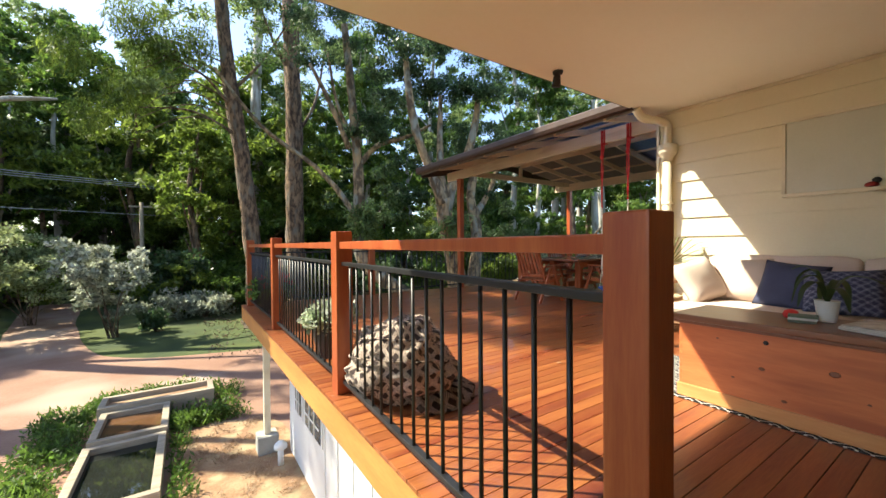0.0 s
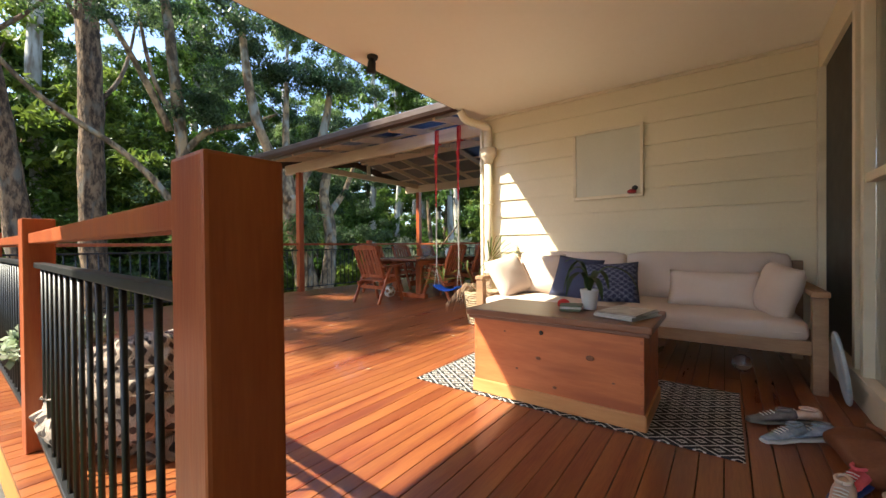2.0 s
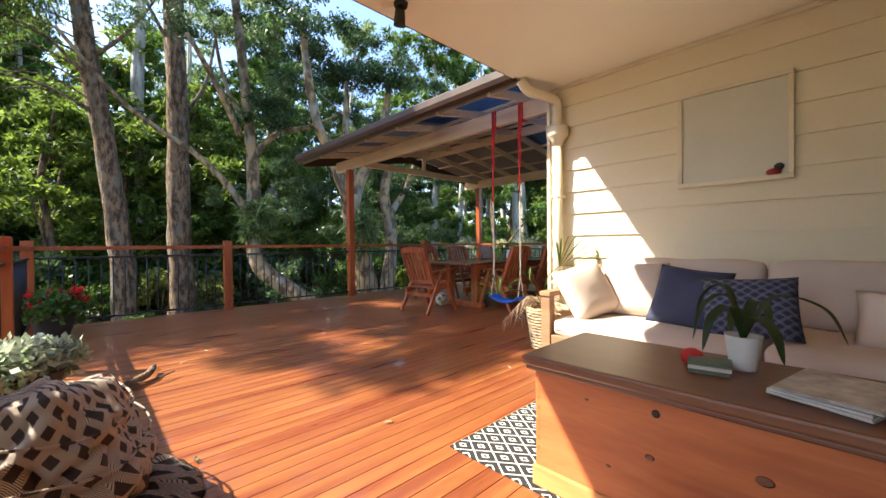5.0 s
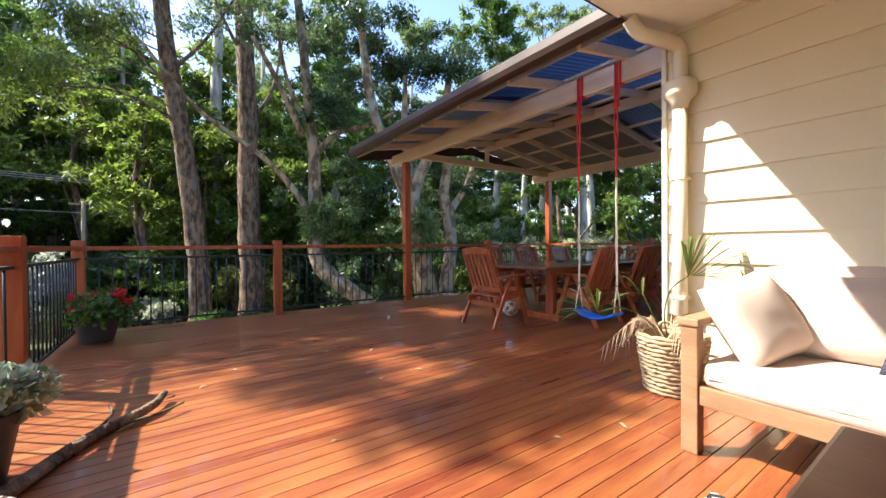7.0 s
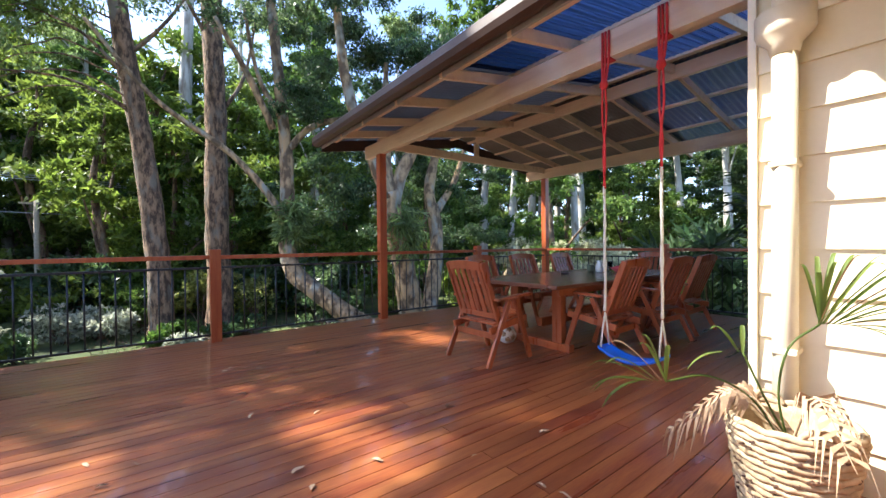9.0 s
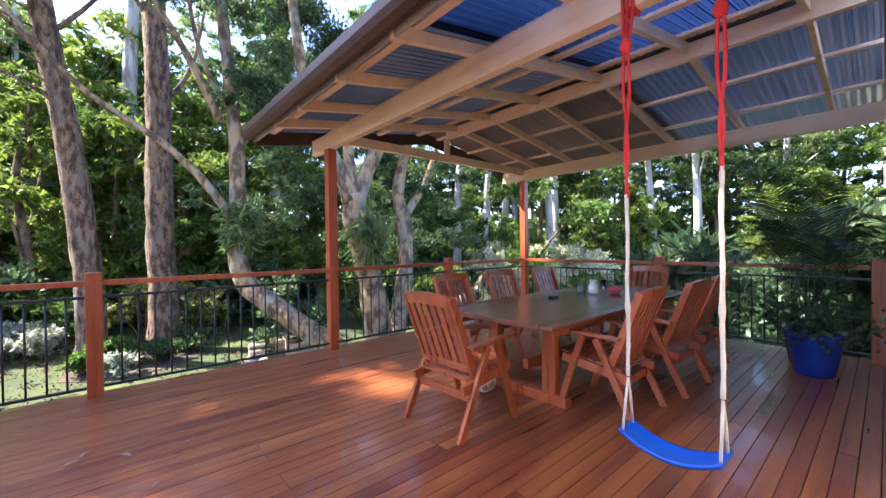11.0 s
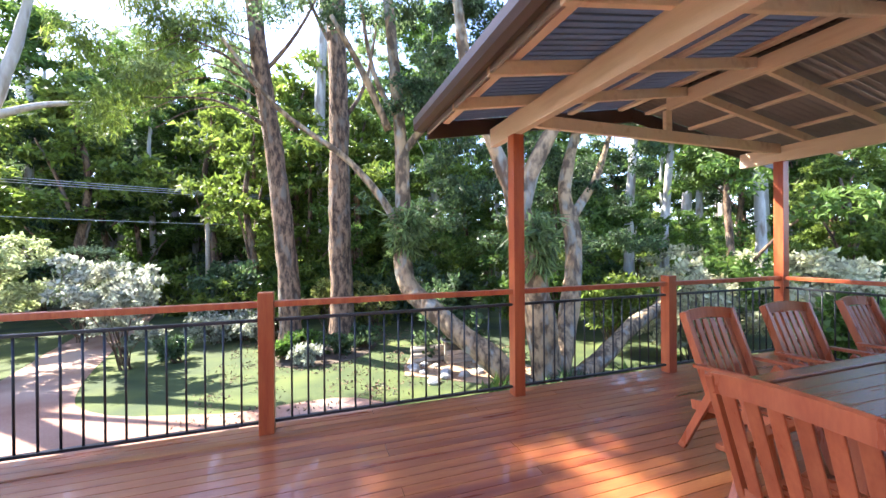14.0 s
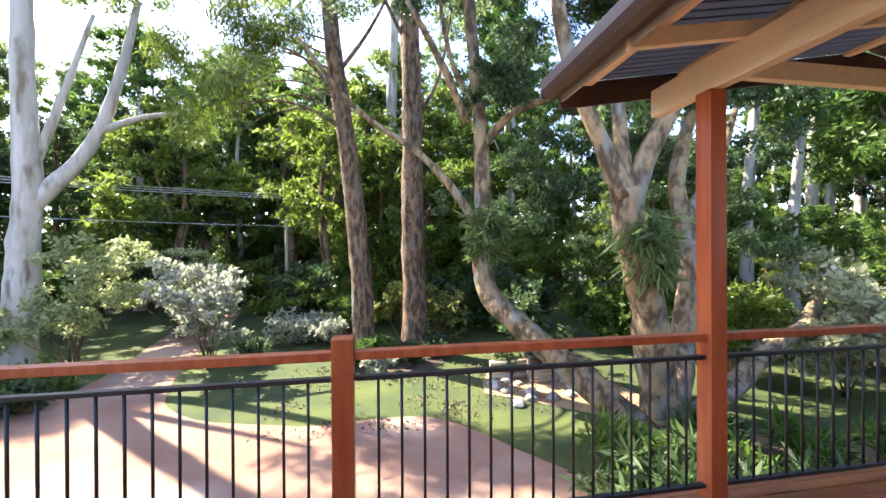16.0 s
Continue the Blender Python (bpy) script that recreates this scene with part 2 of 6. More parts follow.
def leaves(centres, radii, count, size, seed, aspect=2.2, droop=0.3, material=None, name="crown", shell=0.5, tri=False):
    """Many small folded leaves round the given centres, denser towards each clump's surface."""
    rng = np.random.default_rng(seed)
    c, r = np.array(centres, float), np.array(radii, float)
    if r.ndim == 1:
        r = np.stack([r, r, r * 0.75], 1)
    w = (r[:, 0] * r[:, 1]); pick = rng.choice(len(c), count, p=w / w.sum())
    d = rng.normal(size=(count, 3)); d /= np.linalg.norm(d, axis=1)[:, None]
    p = c[pick] + d * r[pick] * (rng.random(count) ** shell)[:, None]
    a = rng.normal(size=(count, 3)); a[:, 2] -= droop; a /= np.linalg.norm(a, axis=1)[:, None]
    b = np.cross(a, rng.normal(size=(count, 3)) + [0, 0, 0.6]); b /= np.linalg.norm(b, axis=1)[:, None]
    s = size * (0.6 + 0.8 * rng.random(count))[:, None]
    if tri:
        v = np.stack([p + b * s * 0.5 / aspect, p - b * s * 0.5 / aspect, p + a * s], 1).reshape(-1, 3)
    else:
        v = np.stack([p, p + a * s * 0.5 + b * s * 0.5 / aspect, p + a * s, p + a * s * 0.5 - b * s * 0.5 / aspect], 1).reshape(-1, 3)
    me = bpy.data.meshes.new(name)
    me.from_pydata(v.tolist(), [], np.arange(len(v)).reshape(-1, 3 if tri else 4).tolist())
    if material:
        me.materials.append(material)
    return me


# ---- ground ----
G = -2.5
bm = bmesh.new()
box(bm, -400, -400, G - 0.5, 400, 400, G)
ground = structure("ground", bm, LAWN, "mown green lawn around the house", "lawn")


def blob(pts, z0, z1, wobble=0.12, n=5):
    """A flat sheet with a soft uneven outline."""
    bm = bmesh.new()
    line = smooth_line(list(pts) + [pts[0]], n)[:-1]
    line = [p + Vector((noise.noise(p * 0.9), noise.noise(p * 0.9 + Vector((5, 5, 5))), 0)) * wobble for p in line]
    lo = [bm.verts.new((p.x, p.y, z0)) for p in line]
    hi = [bm.verts.new((p.x, p.y, z1)) for p in line]
    bm.faces.new(hi)
    for i in range(len(line)):
        j = (i + 1) % len(line)
        bm.faces.new((lo[i], lo[j], hi[j], hi[i]))
    bmesh.ops.recalc_face_normals(bm, faces=bm.faces[:])
    return bm


structure("road", blob([(-30, 2, 0), (-12, 4, 0), (-5, 6.0, 0), (-1.6, 5, 0), (3, 5.5, 0), (11, 7, 0), (10.5, 9, 0), (7.2, 11.2, 0), (4.6, 14.3, 0), (1.5, 14.4, 0), (-1.6, 15.6, 0), (-2.9, 18, 0), (-4.2, 24, 0), (-5.6, 32, 0), (-7.5, 32, 0), (-6.4, 24, 0), (-5.4, 18, 0), (-7, 14.5, 0), (-14, 12, 0), (-30, 12, 0)], G - 0.2, G + 0.012), DRIVE, "red earth driveway with dappled tree shade", "driveway")
structure("pavement", blob([(-0.3, 3, 0), (1.6, 3, 0), (1.6, 7.6, 0), (0.9, 8.6, 0), (0.1, 8.8, 0), (-0.25, 7, 0)], G - 0.2, G + 0.03), DIRT, "bare dry earth bed beside the house", "bare ground")

# ---- deck ----
EDGE_X, EDGE_Y, FAR_X = 0.80, 7.45, 9.62
floor = structure("floor", B(EDGE_X + 0.04, -0.74, -0.24, FAR_X - 0.04, EDGE_Y - 0.04, -0.026), DARKWOOD, "red-brown stained timber deck boards", "deck")
box_landing = structure("floor_landing", B(-1.3, -0.74, -0.24, EDGE_X - 0.01, 0.40, -0.026), DARKWOOD, "deck landing", "deck")
structure("trim_deck_side", B(EDGE_X - 0.005, 0.41, -0.24, EDGE_X + 0.036, EDGE_Y, -0.024, bevel=0.004), FASCIA, "stained fascia board along the deck edge, coloured yellowish as if sunlit", "fascia")
structure("trim_deck_front", B(EDGE_X + 0.04, EDGE_Y - 0.036, -0.24, FAR_X, EDGE_Y, -0.024, bevel=0.004), FASCIA, "stained fascia board along the deck edge", "fascia")
structure("trim_deck_far", B(FAR_X - 0.036, 2.6, -0.24, FAR_X, EDGE_Y - 0.04, -0.024, bevel=0.004), FASCIA, "stained fascia board along the deck edge", "fascia")
structure("wall_lower_west", B(1.45, -0.9, G - 0.2, 1.6, 6.9, -0.245), WHITE, "white painted lower storey wall", "wall")
structure("wall_lower_north", B(1.6, 6.75, G - 0.2, FAR_X - 0.6, 6.9, -0.245), WHITE, "white painted lower storey wall", "wall")

lower_batten = mesh_of(B(-0.012, -0.02, 0.0, 0.0, 0.02, -0.25 - G), "cover_strip", WHITE)
for k in range(15):
    y_ = -0.6 + 0.5 * k
    if not (4.9 < y_ < 6.45):
        piece("cover_strip", lower_batten, bpy.data.objects["wall_lower_west"], pose(1.449, y_, G))

# ---- house ----
WX, CY, CZ = 5.1, 2.56, 2.68
wall_east = structure("wall_east", B(WX + 0.012, -3.5, -0.3, WX + 0.2, CY, CZ + 0.3), CREAM, "cream painted weatherboard wall", "wall")
structure("wall_north", B(WX + 0.2, CY - 0.2, -0.3, 12.0, CY - 0.004, 2.75), CREAM, "cream painted weatherboard wall", "wall")
structure("wall_west", B(-2.4, -6, -0.3, -2.2, -0.9, CZ), CREAM)
structure("wall_behind", B(-2.2, -6.2, -0.3, WX, -6, CZ), CREAM)
structure("ceiling", B(-2.6, -6.0, CZ, WX + 0.01, 2.64, CZ + 0.12, bevel=0.004), CEIL, "smooth cream painted ceiling", "ceiling")
structure("trim_ceiling_cornice", B(WX - 0.03, -0.74, CZ - 0.035, WX + 0.012, CY + 0.02, CZ - 0.002, bevel=0.006), CREAMTRIM, "cream cornice strip", "trim")
structure("trim_fascia_front", B(-2.6, 2.643, CZ + 0.012, WX - 0.6, 2.668, CZ + 0.2, bevel=0.004), BROWN, "brown roof edge", "trim")
structure("roof", B(-2.7, -6.2, CZ + 0.205, 12.2, 2.66, CZ + 0.3), IRON, "house roof", "roof")

# window wall beside the sofa
SY = -0.74
SILL, HEADZ = 0.2, 2.42
structure("wall_south", B(1.2, SY - 0.16, -0.3, WX, SY, SILL, bevel=0.003), CREAM, "cream painted wall below the windows", "wall")
structure("wall_south_head", B(1.2, SY - 0.16, HEADZ, WX, SY, CZ - 0.002), CREAM, "cream painted wall above the windows", "wall")
structure("wall_south_end", B(1.1, SY - 0.16, -0.3, 1.196, SY, CZ - 0.002), CREAM, "cream painted wall end", "wall")
win = structure("window_1", B(1.2, SY - 0.02, SILL - 0.03, WX - 0.006, SY + 0.035, SILL + 0.012, bevel=0.004), CREAMTRIM, "tall window with cream frame and dark insect screen", "window")
for x in (1.22, 2.45, 3.68, 3.86, 4.98):
    part("window_frame", B(x, SY - 0.05, SILL + 0.014, x + 0.06, SY + 0.022, HEADZ - 0.004, bevel=0.004), CREAMTRIM, win)
part("window_frame", B(1.285, SY - 0.045, 1.30, 2.445, SY + 0.016, 1.35, bevel=0.004), CREAMTRIM, win)
part("window_frame", B(2.515, SY - 0.045, 1.30, 3.675, SY + 0.016, 1.35, bevel=0.004), CREAMTRIM, win)
part("insect_screen", B(3.925, SY - 0.04, SILL + 0.016, 4.975, SY - 0.028, HEADZ - 0.006), DARKGLASS, win, "dark insect screen")
PANE = glass("window glass", (0.9, 0.93, 0.92))
for x0, x1 in ((1.285, 2.445), (2.515, 3.675)):
    for z0, z1 in ((SILL + 0.016, 1.298), (1.352, HEADZ - 0.006)):
        part("pane", B(x0, SY - 0.03, z0, x1, SY - 0.024, z1), PANE, win).visible_shadow = False
structure("wall_room_back", B(1.2, -3.4, -0.3, WX, -3.3, CZ), surface("room paint", (0.5, 0.47, 0.42), (0.55, 0.52, 0.47), 1), "plain room wall behind the windows", "wall")
structure("wall_room_west", B(1.1, -3.3, -0.3, 1.19, SY - 0.165, CZ - 0.004), CREAM, "plain room wall behind the windows", "wall")
structure("floor_room", B(1.1, -3.3, -0.3, WX, SY - 0.165, -0.02), DARKWOOD, "room floor behind the windows", "floor")

# weatherboards: each laps the one below
LAP = 0.225
def weatherboard(length):
    bm = bmesh.new()
    v = [bm.verts.new(p) for p in ((0, 0, 0), (-0.026, 0, 0), (-0.008, 0, LAP), (0, 0, LAP))]
    w = [bm.verts.new((q.co.x, length, q.co.z)) for q in v]
    bm.faces.new(v); bm.faces.new(w[::-1])
    for i in range(4):
        j = (i + 1) % 4
        bm.faces.new((v[j], v[i], w[i], w[j]))
    bmesh.ops.recalc_face_normals(bm, faces=bm.faces[:])
    return mesh_of(bm, "weatherboard", CREAM)
wb = weatherboard(CY - 0.022 - SY)
for i in range(12):
    piece("weatherboard", wb, wall_east, pose(WX + 0.011, SY + 0.002, -0.02 + i * LAP))
structure("trim_corner_board", B(WX - 0.03, CY - 0.018, -0.02, WX + 0.03, CY + 0.02, CZ - 0.04, bevel=0.004), CREAMTRIM, "cream corner board", "trim")

# framed panel on the wall
fr = thing("framed_panel", "cream framed glazed panel hanging on the weatherboard wall", "picture frame", (WX - 0.03, 0.955, 1.475))
for a in ((-0.02, -0.365, 0, 0.01, 0.365, 0.035), (-0.02, -0.365, 0.745, 0.01, 0.365, 0.78), (-0.02, -0.365, 0.036, 0.01, -0.333, 0.744), (-0.02, 0.333, 0.036, 0.01, 0.365, 0.744)):
    part("frame_bar", B(*a, bevel=0.004), CREAMTRIM, fr)
part("panel", B(-0.004, -0.332, 0.037, 0.008, 0.332, 0.743), surface("pale green board", (0.60, 0.58, 0.47), (0.66, 0.64, 0.53), 2, 0.5, 0.05), fr, "pale olive panel")
# a reflection in the panel's glass, modelled as two small solid shapes
refl = thing("wall_ornament", "small red and black reflection in the panel glass, built as solid shapes", "ornament", (WX - 0.052, 0.70, 1.511))
bm = bmesh.new(); lathe(bm, [(0.034, 0), (0.046, 0.012), (0.04, 0.03), (0.018, 0.042)], 14); part("base", bm, surface("dark red of the reflection", (0.28, 0.015, 0.02), (0.36, 0.03, 0.03), 6, 0.4), refl, "dark red part of the reflection")
bm = bmesh.new(); lathe(bm, [(0.012, 0.028), (0.028, 0.045), (0.03, 0.062), (0.014, 0.078)], 14, (0.0, -0.03, 0.0)); part("knob", bm, BLACK, refl, "black round part of the reflection")

# ---- railings ----
POST = 0.115
def post(x, y, z1, half=POST / 2, group="railing posts"):
    ob = part("railing_post", B(-half, -half, 0, half, half, z1, bevel=0.006), STAIN, None)
    ob.matrix_basis = pose(x, y, 0)
    return tagged(ob, "red-brown stained square timber railing post", "post", group)
RX, RY, EX = 0.925, 7.31, 9.42
west = [(0.825, 0.46), (RX - 0.02, 2.62), (RX, 5.05), (RX, RY)]
north = [(RX, RY), (3.15, RY), (5.42, RY), (7.42, RY), (EX, RY)]
east = [(EX, RY), (EX, 4.85), (EX, 2.7)]
post(*west[0], 1.095, 0.0525)
for p in (west[1], west[2], west[3], north[1], north[3], east[1], east[2]):
    post(*p, 1.12)
for p in (north[2], north[4]):
    ob = post(*p, 2.57, group="roof posts")
    tagged(ob, "tall red-brown stained timber post holding the roof beam", "post")
def railing(p, q):
    """A timber top rail and a black metal balustrade panel between two posts."""
    a, b = Vector((*p, 0)), Vector((*q, 0))
    d = (b - a).normalized(); L = (b - a).length - POST - 0.002
    turn = math.degrees(math.atan2(d.y, d.x))
    a = a + d * (POST / 2 + 0.001)
    rail = part("timber_rail", B(0, -0.035, 1.0, L, 0.035, 1.048, bevel=0.005), STAIN, None)
    rail.matrix_basis = pose(a.x, a.y, 0, 0, 0, turn)
    tagged(rail, "red-brown stained timber handrail between posts", "handrail", "handrails")
    pan = thing("balustrade", "black powder-coated metal balustrade panel with round bars", "balustrade", (a.x, a.y, 0), "balustrade panels", turn)
    part("top_bar", B(0.0, -0.02, 0.885, L, 0.02, 0.91, bevel=0.004), BLACKMETAL, pan)
    part("bottom_bar", B(0.0, -0.018, 0.075, L, 0.018, 0.098, bevel=0.004), BLACKMETAL, pan)
    n = max(2, round(L / 0.125))
    me = mesh_of(T([(0, 0, 0.09), (0, 0, 0.89)], 0.0085, 6), "baluster", BLACKMETAL)
    for i in range(1, n):
        piece("baluster", me, pan, pose(L * i / n, 0, 0))
for line in (west, north, east):
    for p, q in zip(line, line[1:]):
        railing(p, q)

# ---- roof over the dining deck ----
BX, RIDGE, BZ = 5.42, 7.42, 2.57
SL = 0.165
Y0, Y1 = 2.66, 7.82
def under(x):
    """Height of the rafters' underside."""
    return BZ + 0.2 + SL * (min(x, 2 * RIDGE - x) - BX)
roof2 = structure("roof_deck", B(RIDGE - 0.02, Y0, under(RIDGE) + 0.152, RIDGE + 0.02, Y1, under(RIDGE) + 0.16), BEAM, "gabled verandah roof of corrugated iron and blue translucent sheets", "roof")
for x in (BX, EX):
    part("roof_beam", B(x - 0.04, Y0 - 0.02, BZ, x + 0.04, Y1 - 0.02, BZ + 0.2, bevel=0.006), BEAM, roof2, "cream painted roof beam")
part("ridge_beam", B(RIDGE - 0.03, Y0, under(RIDGE) - 0.07, RIDGE + 0.03, 7.30, under(RIDGE) + 0.085, bevel=0.005), BEAM, roof2)
def slanted(x0, x1, y, w, h, lift=0.0):
    bm = bmesh.new()
    vs = [bm.verts.new((x, yy, under(x) + lift + dz)) for x in (x0, x1) for yy in (y - w / 2, y + w / 2) for dz in (0, h)]
    for f in ((0, 1, 3, 2), (4, 6, 7, 5), (0, 4, 5, 1), (2, 3, 7, 6), (0, 2, 6, 4), (1, 5, 7, 3)):
        bm.faces.new([vs[i] for i in f])
    bmesh.ops.recalc_face_normals(bm, faces=bm.faces[:])
    bmesh.ops.bevel(bm, geom=bm.edges[:], offset=0.004, segments=1, affect="EDGES")
    return bm
GX0, GX1 = 4.66, 2 * RIDGE - 4.66
for y in (7.05, 6.36, 5.53, 4.72, 3.88, 3.05):
    part("rafter", slanted(GX0, RIDGE - 0.035, y, 0.045, 0.10), BEAM, roof2)
    part("rafter", slanted(RIDGE + 0.035, GX1, y, 0.045, 0.10), BEAM, roof2)
for x in (4.86, 5.64, 6.44, 7.2):
    for xx in (x, 2 * RIDGE - x):
        z = under(xx)
        part("batten", B(xx - 0.035, Y0, z + 0.101, xx + 0.035, Y1 - 0.02, z + 0.135, bevel=0.003), BEAM, roof2)
part("tie_beam", B(BX + 0.05, RY - 0.03, BZ + 0.10, EX - 0.05, RY + 0.03, BZ + 0.225, bevel=0.005), BEAM, roof2, "cream painted tie beam of the gable")
part("king_post", B(RIDGE - 0.045, RY - 0.025, BZ + 0.227, RIDGE + 0.045, RY + 0.025, under(RIDGE) - 0.075, bevel=0.004), BEAM, roof2)
TRANS = glass("blue translucent sheet", (0.014, 0.038, 0.16), 0.38, 1.2, 0.55)
def sheet(xa, xb, ya, yb, material, name, low=0.0):
    """Corrugated sheet, its waves across the slope."""
    bm = bmesh.new()
    n = int((yb - ya) / 0.0127)
    lo, hi = [], []
    for i in range(n + 1):
        y = ya + (yb - ya) * i / n
        w = 0.009 * math.sin(2 * math.pi * y / 0.076)
        lo.append(bm.verts.new((xa, y, under(xa) + 0.148 - low + w))); hi.append(bm.verts.new((xb, y, under(xb) + 0.148 - low + w)))
    for i in range(n):
        bm.faces.new((lo[i], hi[i], hi[i + 1], lo[i + 1])).smooth = True
    bmesh.ops.solidify(bm, geom=bm.faces[:], thickness=0.0016)
    return part(name, bm, material, roof2)
for xa, xb in ((GX0 - 0.04, RIDGE - 0.03), (GX1 + 0.04, RIDGE + 0.03)):
    sheet(xa, xb, 4.61, Y1, IRON, "iron_sheet")
    tagged(sheet(xa, xb, Y0, 4.70, TRANS, "translucent_sheet", 0.006), "blue translucent corrugated sheet")
for sg in (-1, 1):
    part("ridge_cap", B(0, Y0, 0, 0.16, Y1, 0.004, m=pose(RIDGE, 0, under(RIDGE) + 0.168) @ Matrix.Diagonal((sg, 1, 1, 1)) @ pose(0, 0, 0, 0, 9.3, 0)), BROWN, roof2)
# barge boards and gutter
for s in (0, 1):
    part("barge_board", slanted(GX0 if s == 0 else RIDGE + 0.002, RIDGE - 0.002 if s == 0 else GX1, Y1 + 0.012, 0.02, 0.18, -0.04), BROWN, roof2, "dark brown barge board")
gut = thing("gutter", "dark brown half-round metal gutter along the verandah roof", "gutter", (4.585, Y0 - 0.05, under(4.66) + 0.085))
def gutter_shell(r, y0, y1, inset):
    bm = bmesh.new()
    prof = [(0.075, 0.09), (0.075, -0.01), (0.05, -0.05), (0.0, -0.062), (-0.05, -0.045), (-0.072, 0.0), (-0.072, 0.07), (-0.06, 0.085), (-0.06, 0.0), (-0.04, -0.035), (0.0, -0.05), (0.045, -0.04), (0.065, -0.005), (0.065, 0.09)]
    a = [bm.verts.new((x, y0, z)) for x, z in prof]; b = [bm.verts.new((x, y1, z)) for x, z in prof]
    for i in range(len(prof)):
        j = (i + 1) % len(prof)
        bm.faces.new((a[i], a[j], b[j], b[i]))
    bmesh.ops.recalc_face_normals(bm, faces=bm.faces[:])
    return bm
GL = Y1 - Y0 + 0.06
part("trough", gutter_shell(0.07, 0, GL, 0), BROWN, gut)
part("end_cap", B(-0.07, GL + 0.001, -0.05, 0.07, GL + 0.006, 0.085), BROWN, gut)
part("end_cap", B(-0.07, -0.006, -0.05, 0.07, -0.001, 0.085), BROWN, gut)
part("fascia_board", B(0.078, 0, -0.07, 0.10, GL, 0.10, bevel=0.003), GUTTERIN, gut, "grey fascia strip behind the gutter")
me = mesh_of(B(-0.07, -0.012, 0.075, 0.07, 0.012, 0.082), "bracket", BROWN)
for i in range(6):
    piece("bracket", me, gut, pose(0, 0.4 + i * 0.85, 0.006))

# downpipe
dp = thing("downpipe", "cream painted round downpipe with rain head on the wall corner", "downpipe", (WX - 0.085, CY - 0.14, 0))
part("pipe", T([(0, 0, 0.0), (0, 0, 2.12)], 0.05, 20), CREAMTRIM, dp)
bm = bmesh.new(); lathe(bm, [(0.055, 2.04), (0.065, 2.09), (0.105, 2.13), (0.115, 2.15), (0.115, 2.24), (0.10, 2.245)], 20)
part("rain_head", bm, CREAMTRIM, dp)
part("elbow", T(smooth_line([(0, 0, 2.22), (0, 0, 2.42), (-0.02, 0.0, 2.50), (-0.12, 0.03, 2.53), (-0.34, 0.12, 2.56), (-0.42, 0.16, 2.66)], 5), 0.05, 16), CREAMTRIM, dp)
for z in (0.6, 1.5):
    part("clip", B(-0.054, -0.054, z, 0.075, 0.054, z + 0.03, bevel=0.01), CREAMTRIM, dp)

# spotlight under the ceiling
sp = thing("spotlight", "small black ceiling spotlight", "spotlight", (2.99, 2.45, CZ))
bm = bmesh.new(); lathe(bm, [(0.045, -0.025), (0.05, -0.002)], 16); part("base", bm, BLACK, sp)
part("lamp_head", T([(0, 0, -0.02), (0.0, 0.01, -0.05), (0.01, 0.03, -0.14)], [0.02, 0.035, 0.042], 14), BLACK, sp)

# ---- lounge corner ----
def cushion(w, d, h, puff=0.5, seed=0):
    """A stuffed cushion: a pinched box, full in the middle; w along y, d along x, h along z."""
    bm = bmesh.new()
    n = 12
    rows = {}
    for s in (-1, 1):
        for i in range(n + 1):
            for j in range(n + 1):
                u, v = 2 * i / n - 1, 2 * j / n - 1
                if s == 1 and (abs(u) == 1 or abs(v) == 1):
                    rows[s, i, j] = rows[-1, i, j]; continue
                t = ((1 - abs(u) ** 3.2) * (1 - abs(v) ** 3.2)) ** puff
                wr = 0.012 * noise.noise(Vector((u * 2.2, v * 2.2, s * 3 + seed)))
                rows[s, i, j] = bm.verts.new((s * d / 2 * t + wr * t, u * w / 2 * (1 - 0.05 * (1 - v * v)), v * h / 2 * (1 - 0.06 * (1 - u * u))))
    for s in (-1, 1):
        for i in range(n):
            for j in range(n):
                f = [rows[s, i, j], rows[s, i + 1, j], rows[s, i + 1, j + 1], rows[s, i, j + 1]]
                bm.faces.new(f if s == 1 else f[::-1]).smooth = True
    return bm


def pad(x0, y0, z0, x1, y1, z1, r=0.05, seed=0):
    """A soft upholstered pad with round edges and slight dents."""
    bm = B(x0, y0, z0, x1, y1, z1)
    bmesh.ops.subdivide_edges(bm, edges=bm.edges[:], cuts=9, use_grid_fill=True)
    c = Vector(((x0 + x1) / 2, (y0 + y1) / 2, (z0 + z1) / 2))
    h = Vector(((x1 - x0) / 2, (y1 - y0) / 2, (z1 - z0) / 2))
    for v in bm.verts:
        q = v.co - c
        inner = Vector([max(-(h[i] - r), min(h[i] - r, q[i])) for i in range(3)])
        e = q - inner
        if e.length > 1e-6:
            q = inner + e.normalized() * r
        q += Vector((noise.noise(q * 5 + Vector((seed, 0, 0))), noise.noise(q * 5 + Vector((0, seed, 9))), noise.noise(q * 4 + Vector((3, 0, seed))))) * 0.012
        v.co = c + q
    for f in bm.faces:
        f.smooth = True
    return bm

sofa = thing("sofa", "long timber daybed sofa with beige canvas cushions against the wall", "sofa", (3.92, -0.62, 0))
SW, SD = 2.57, 1.05
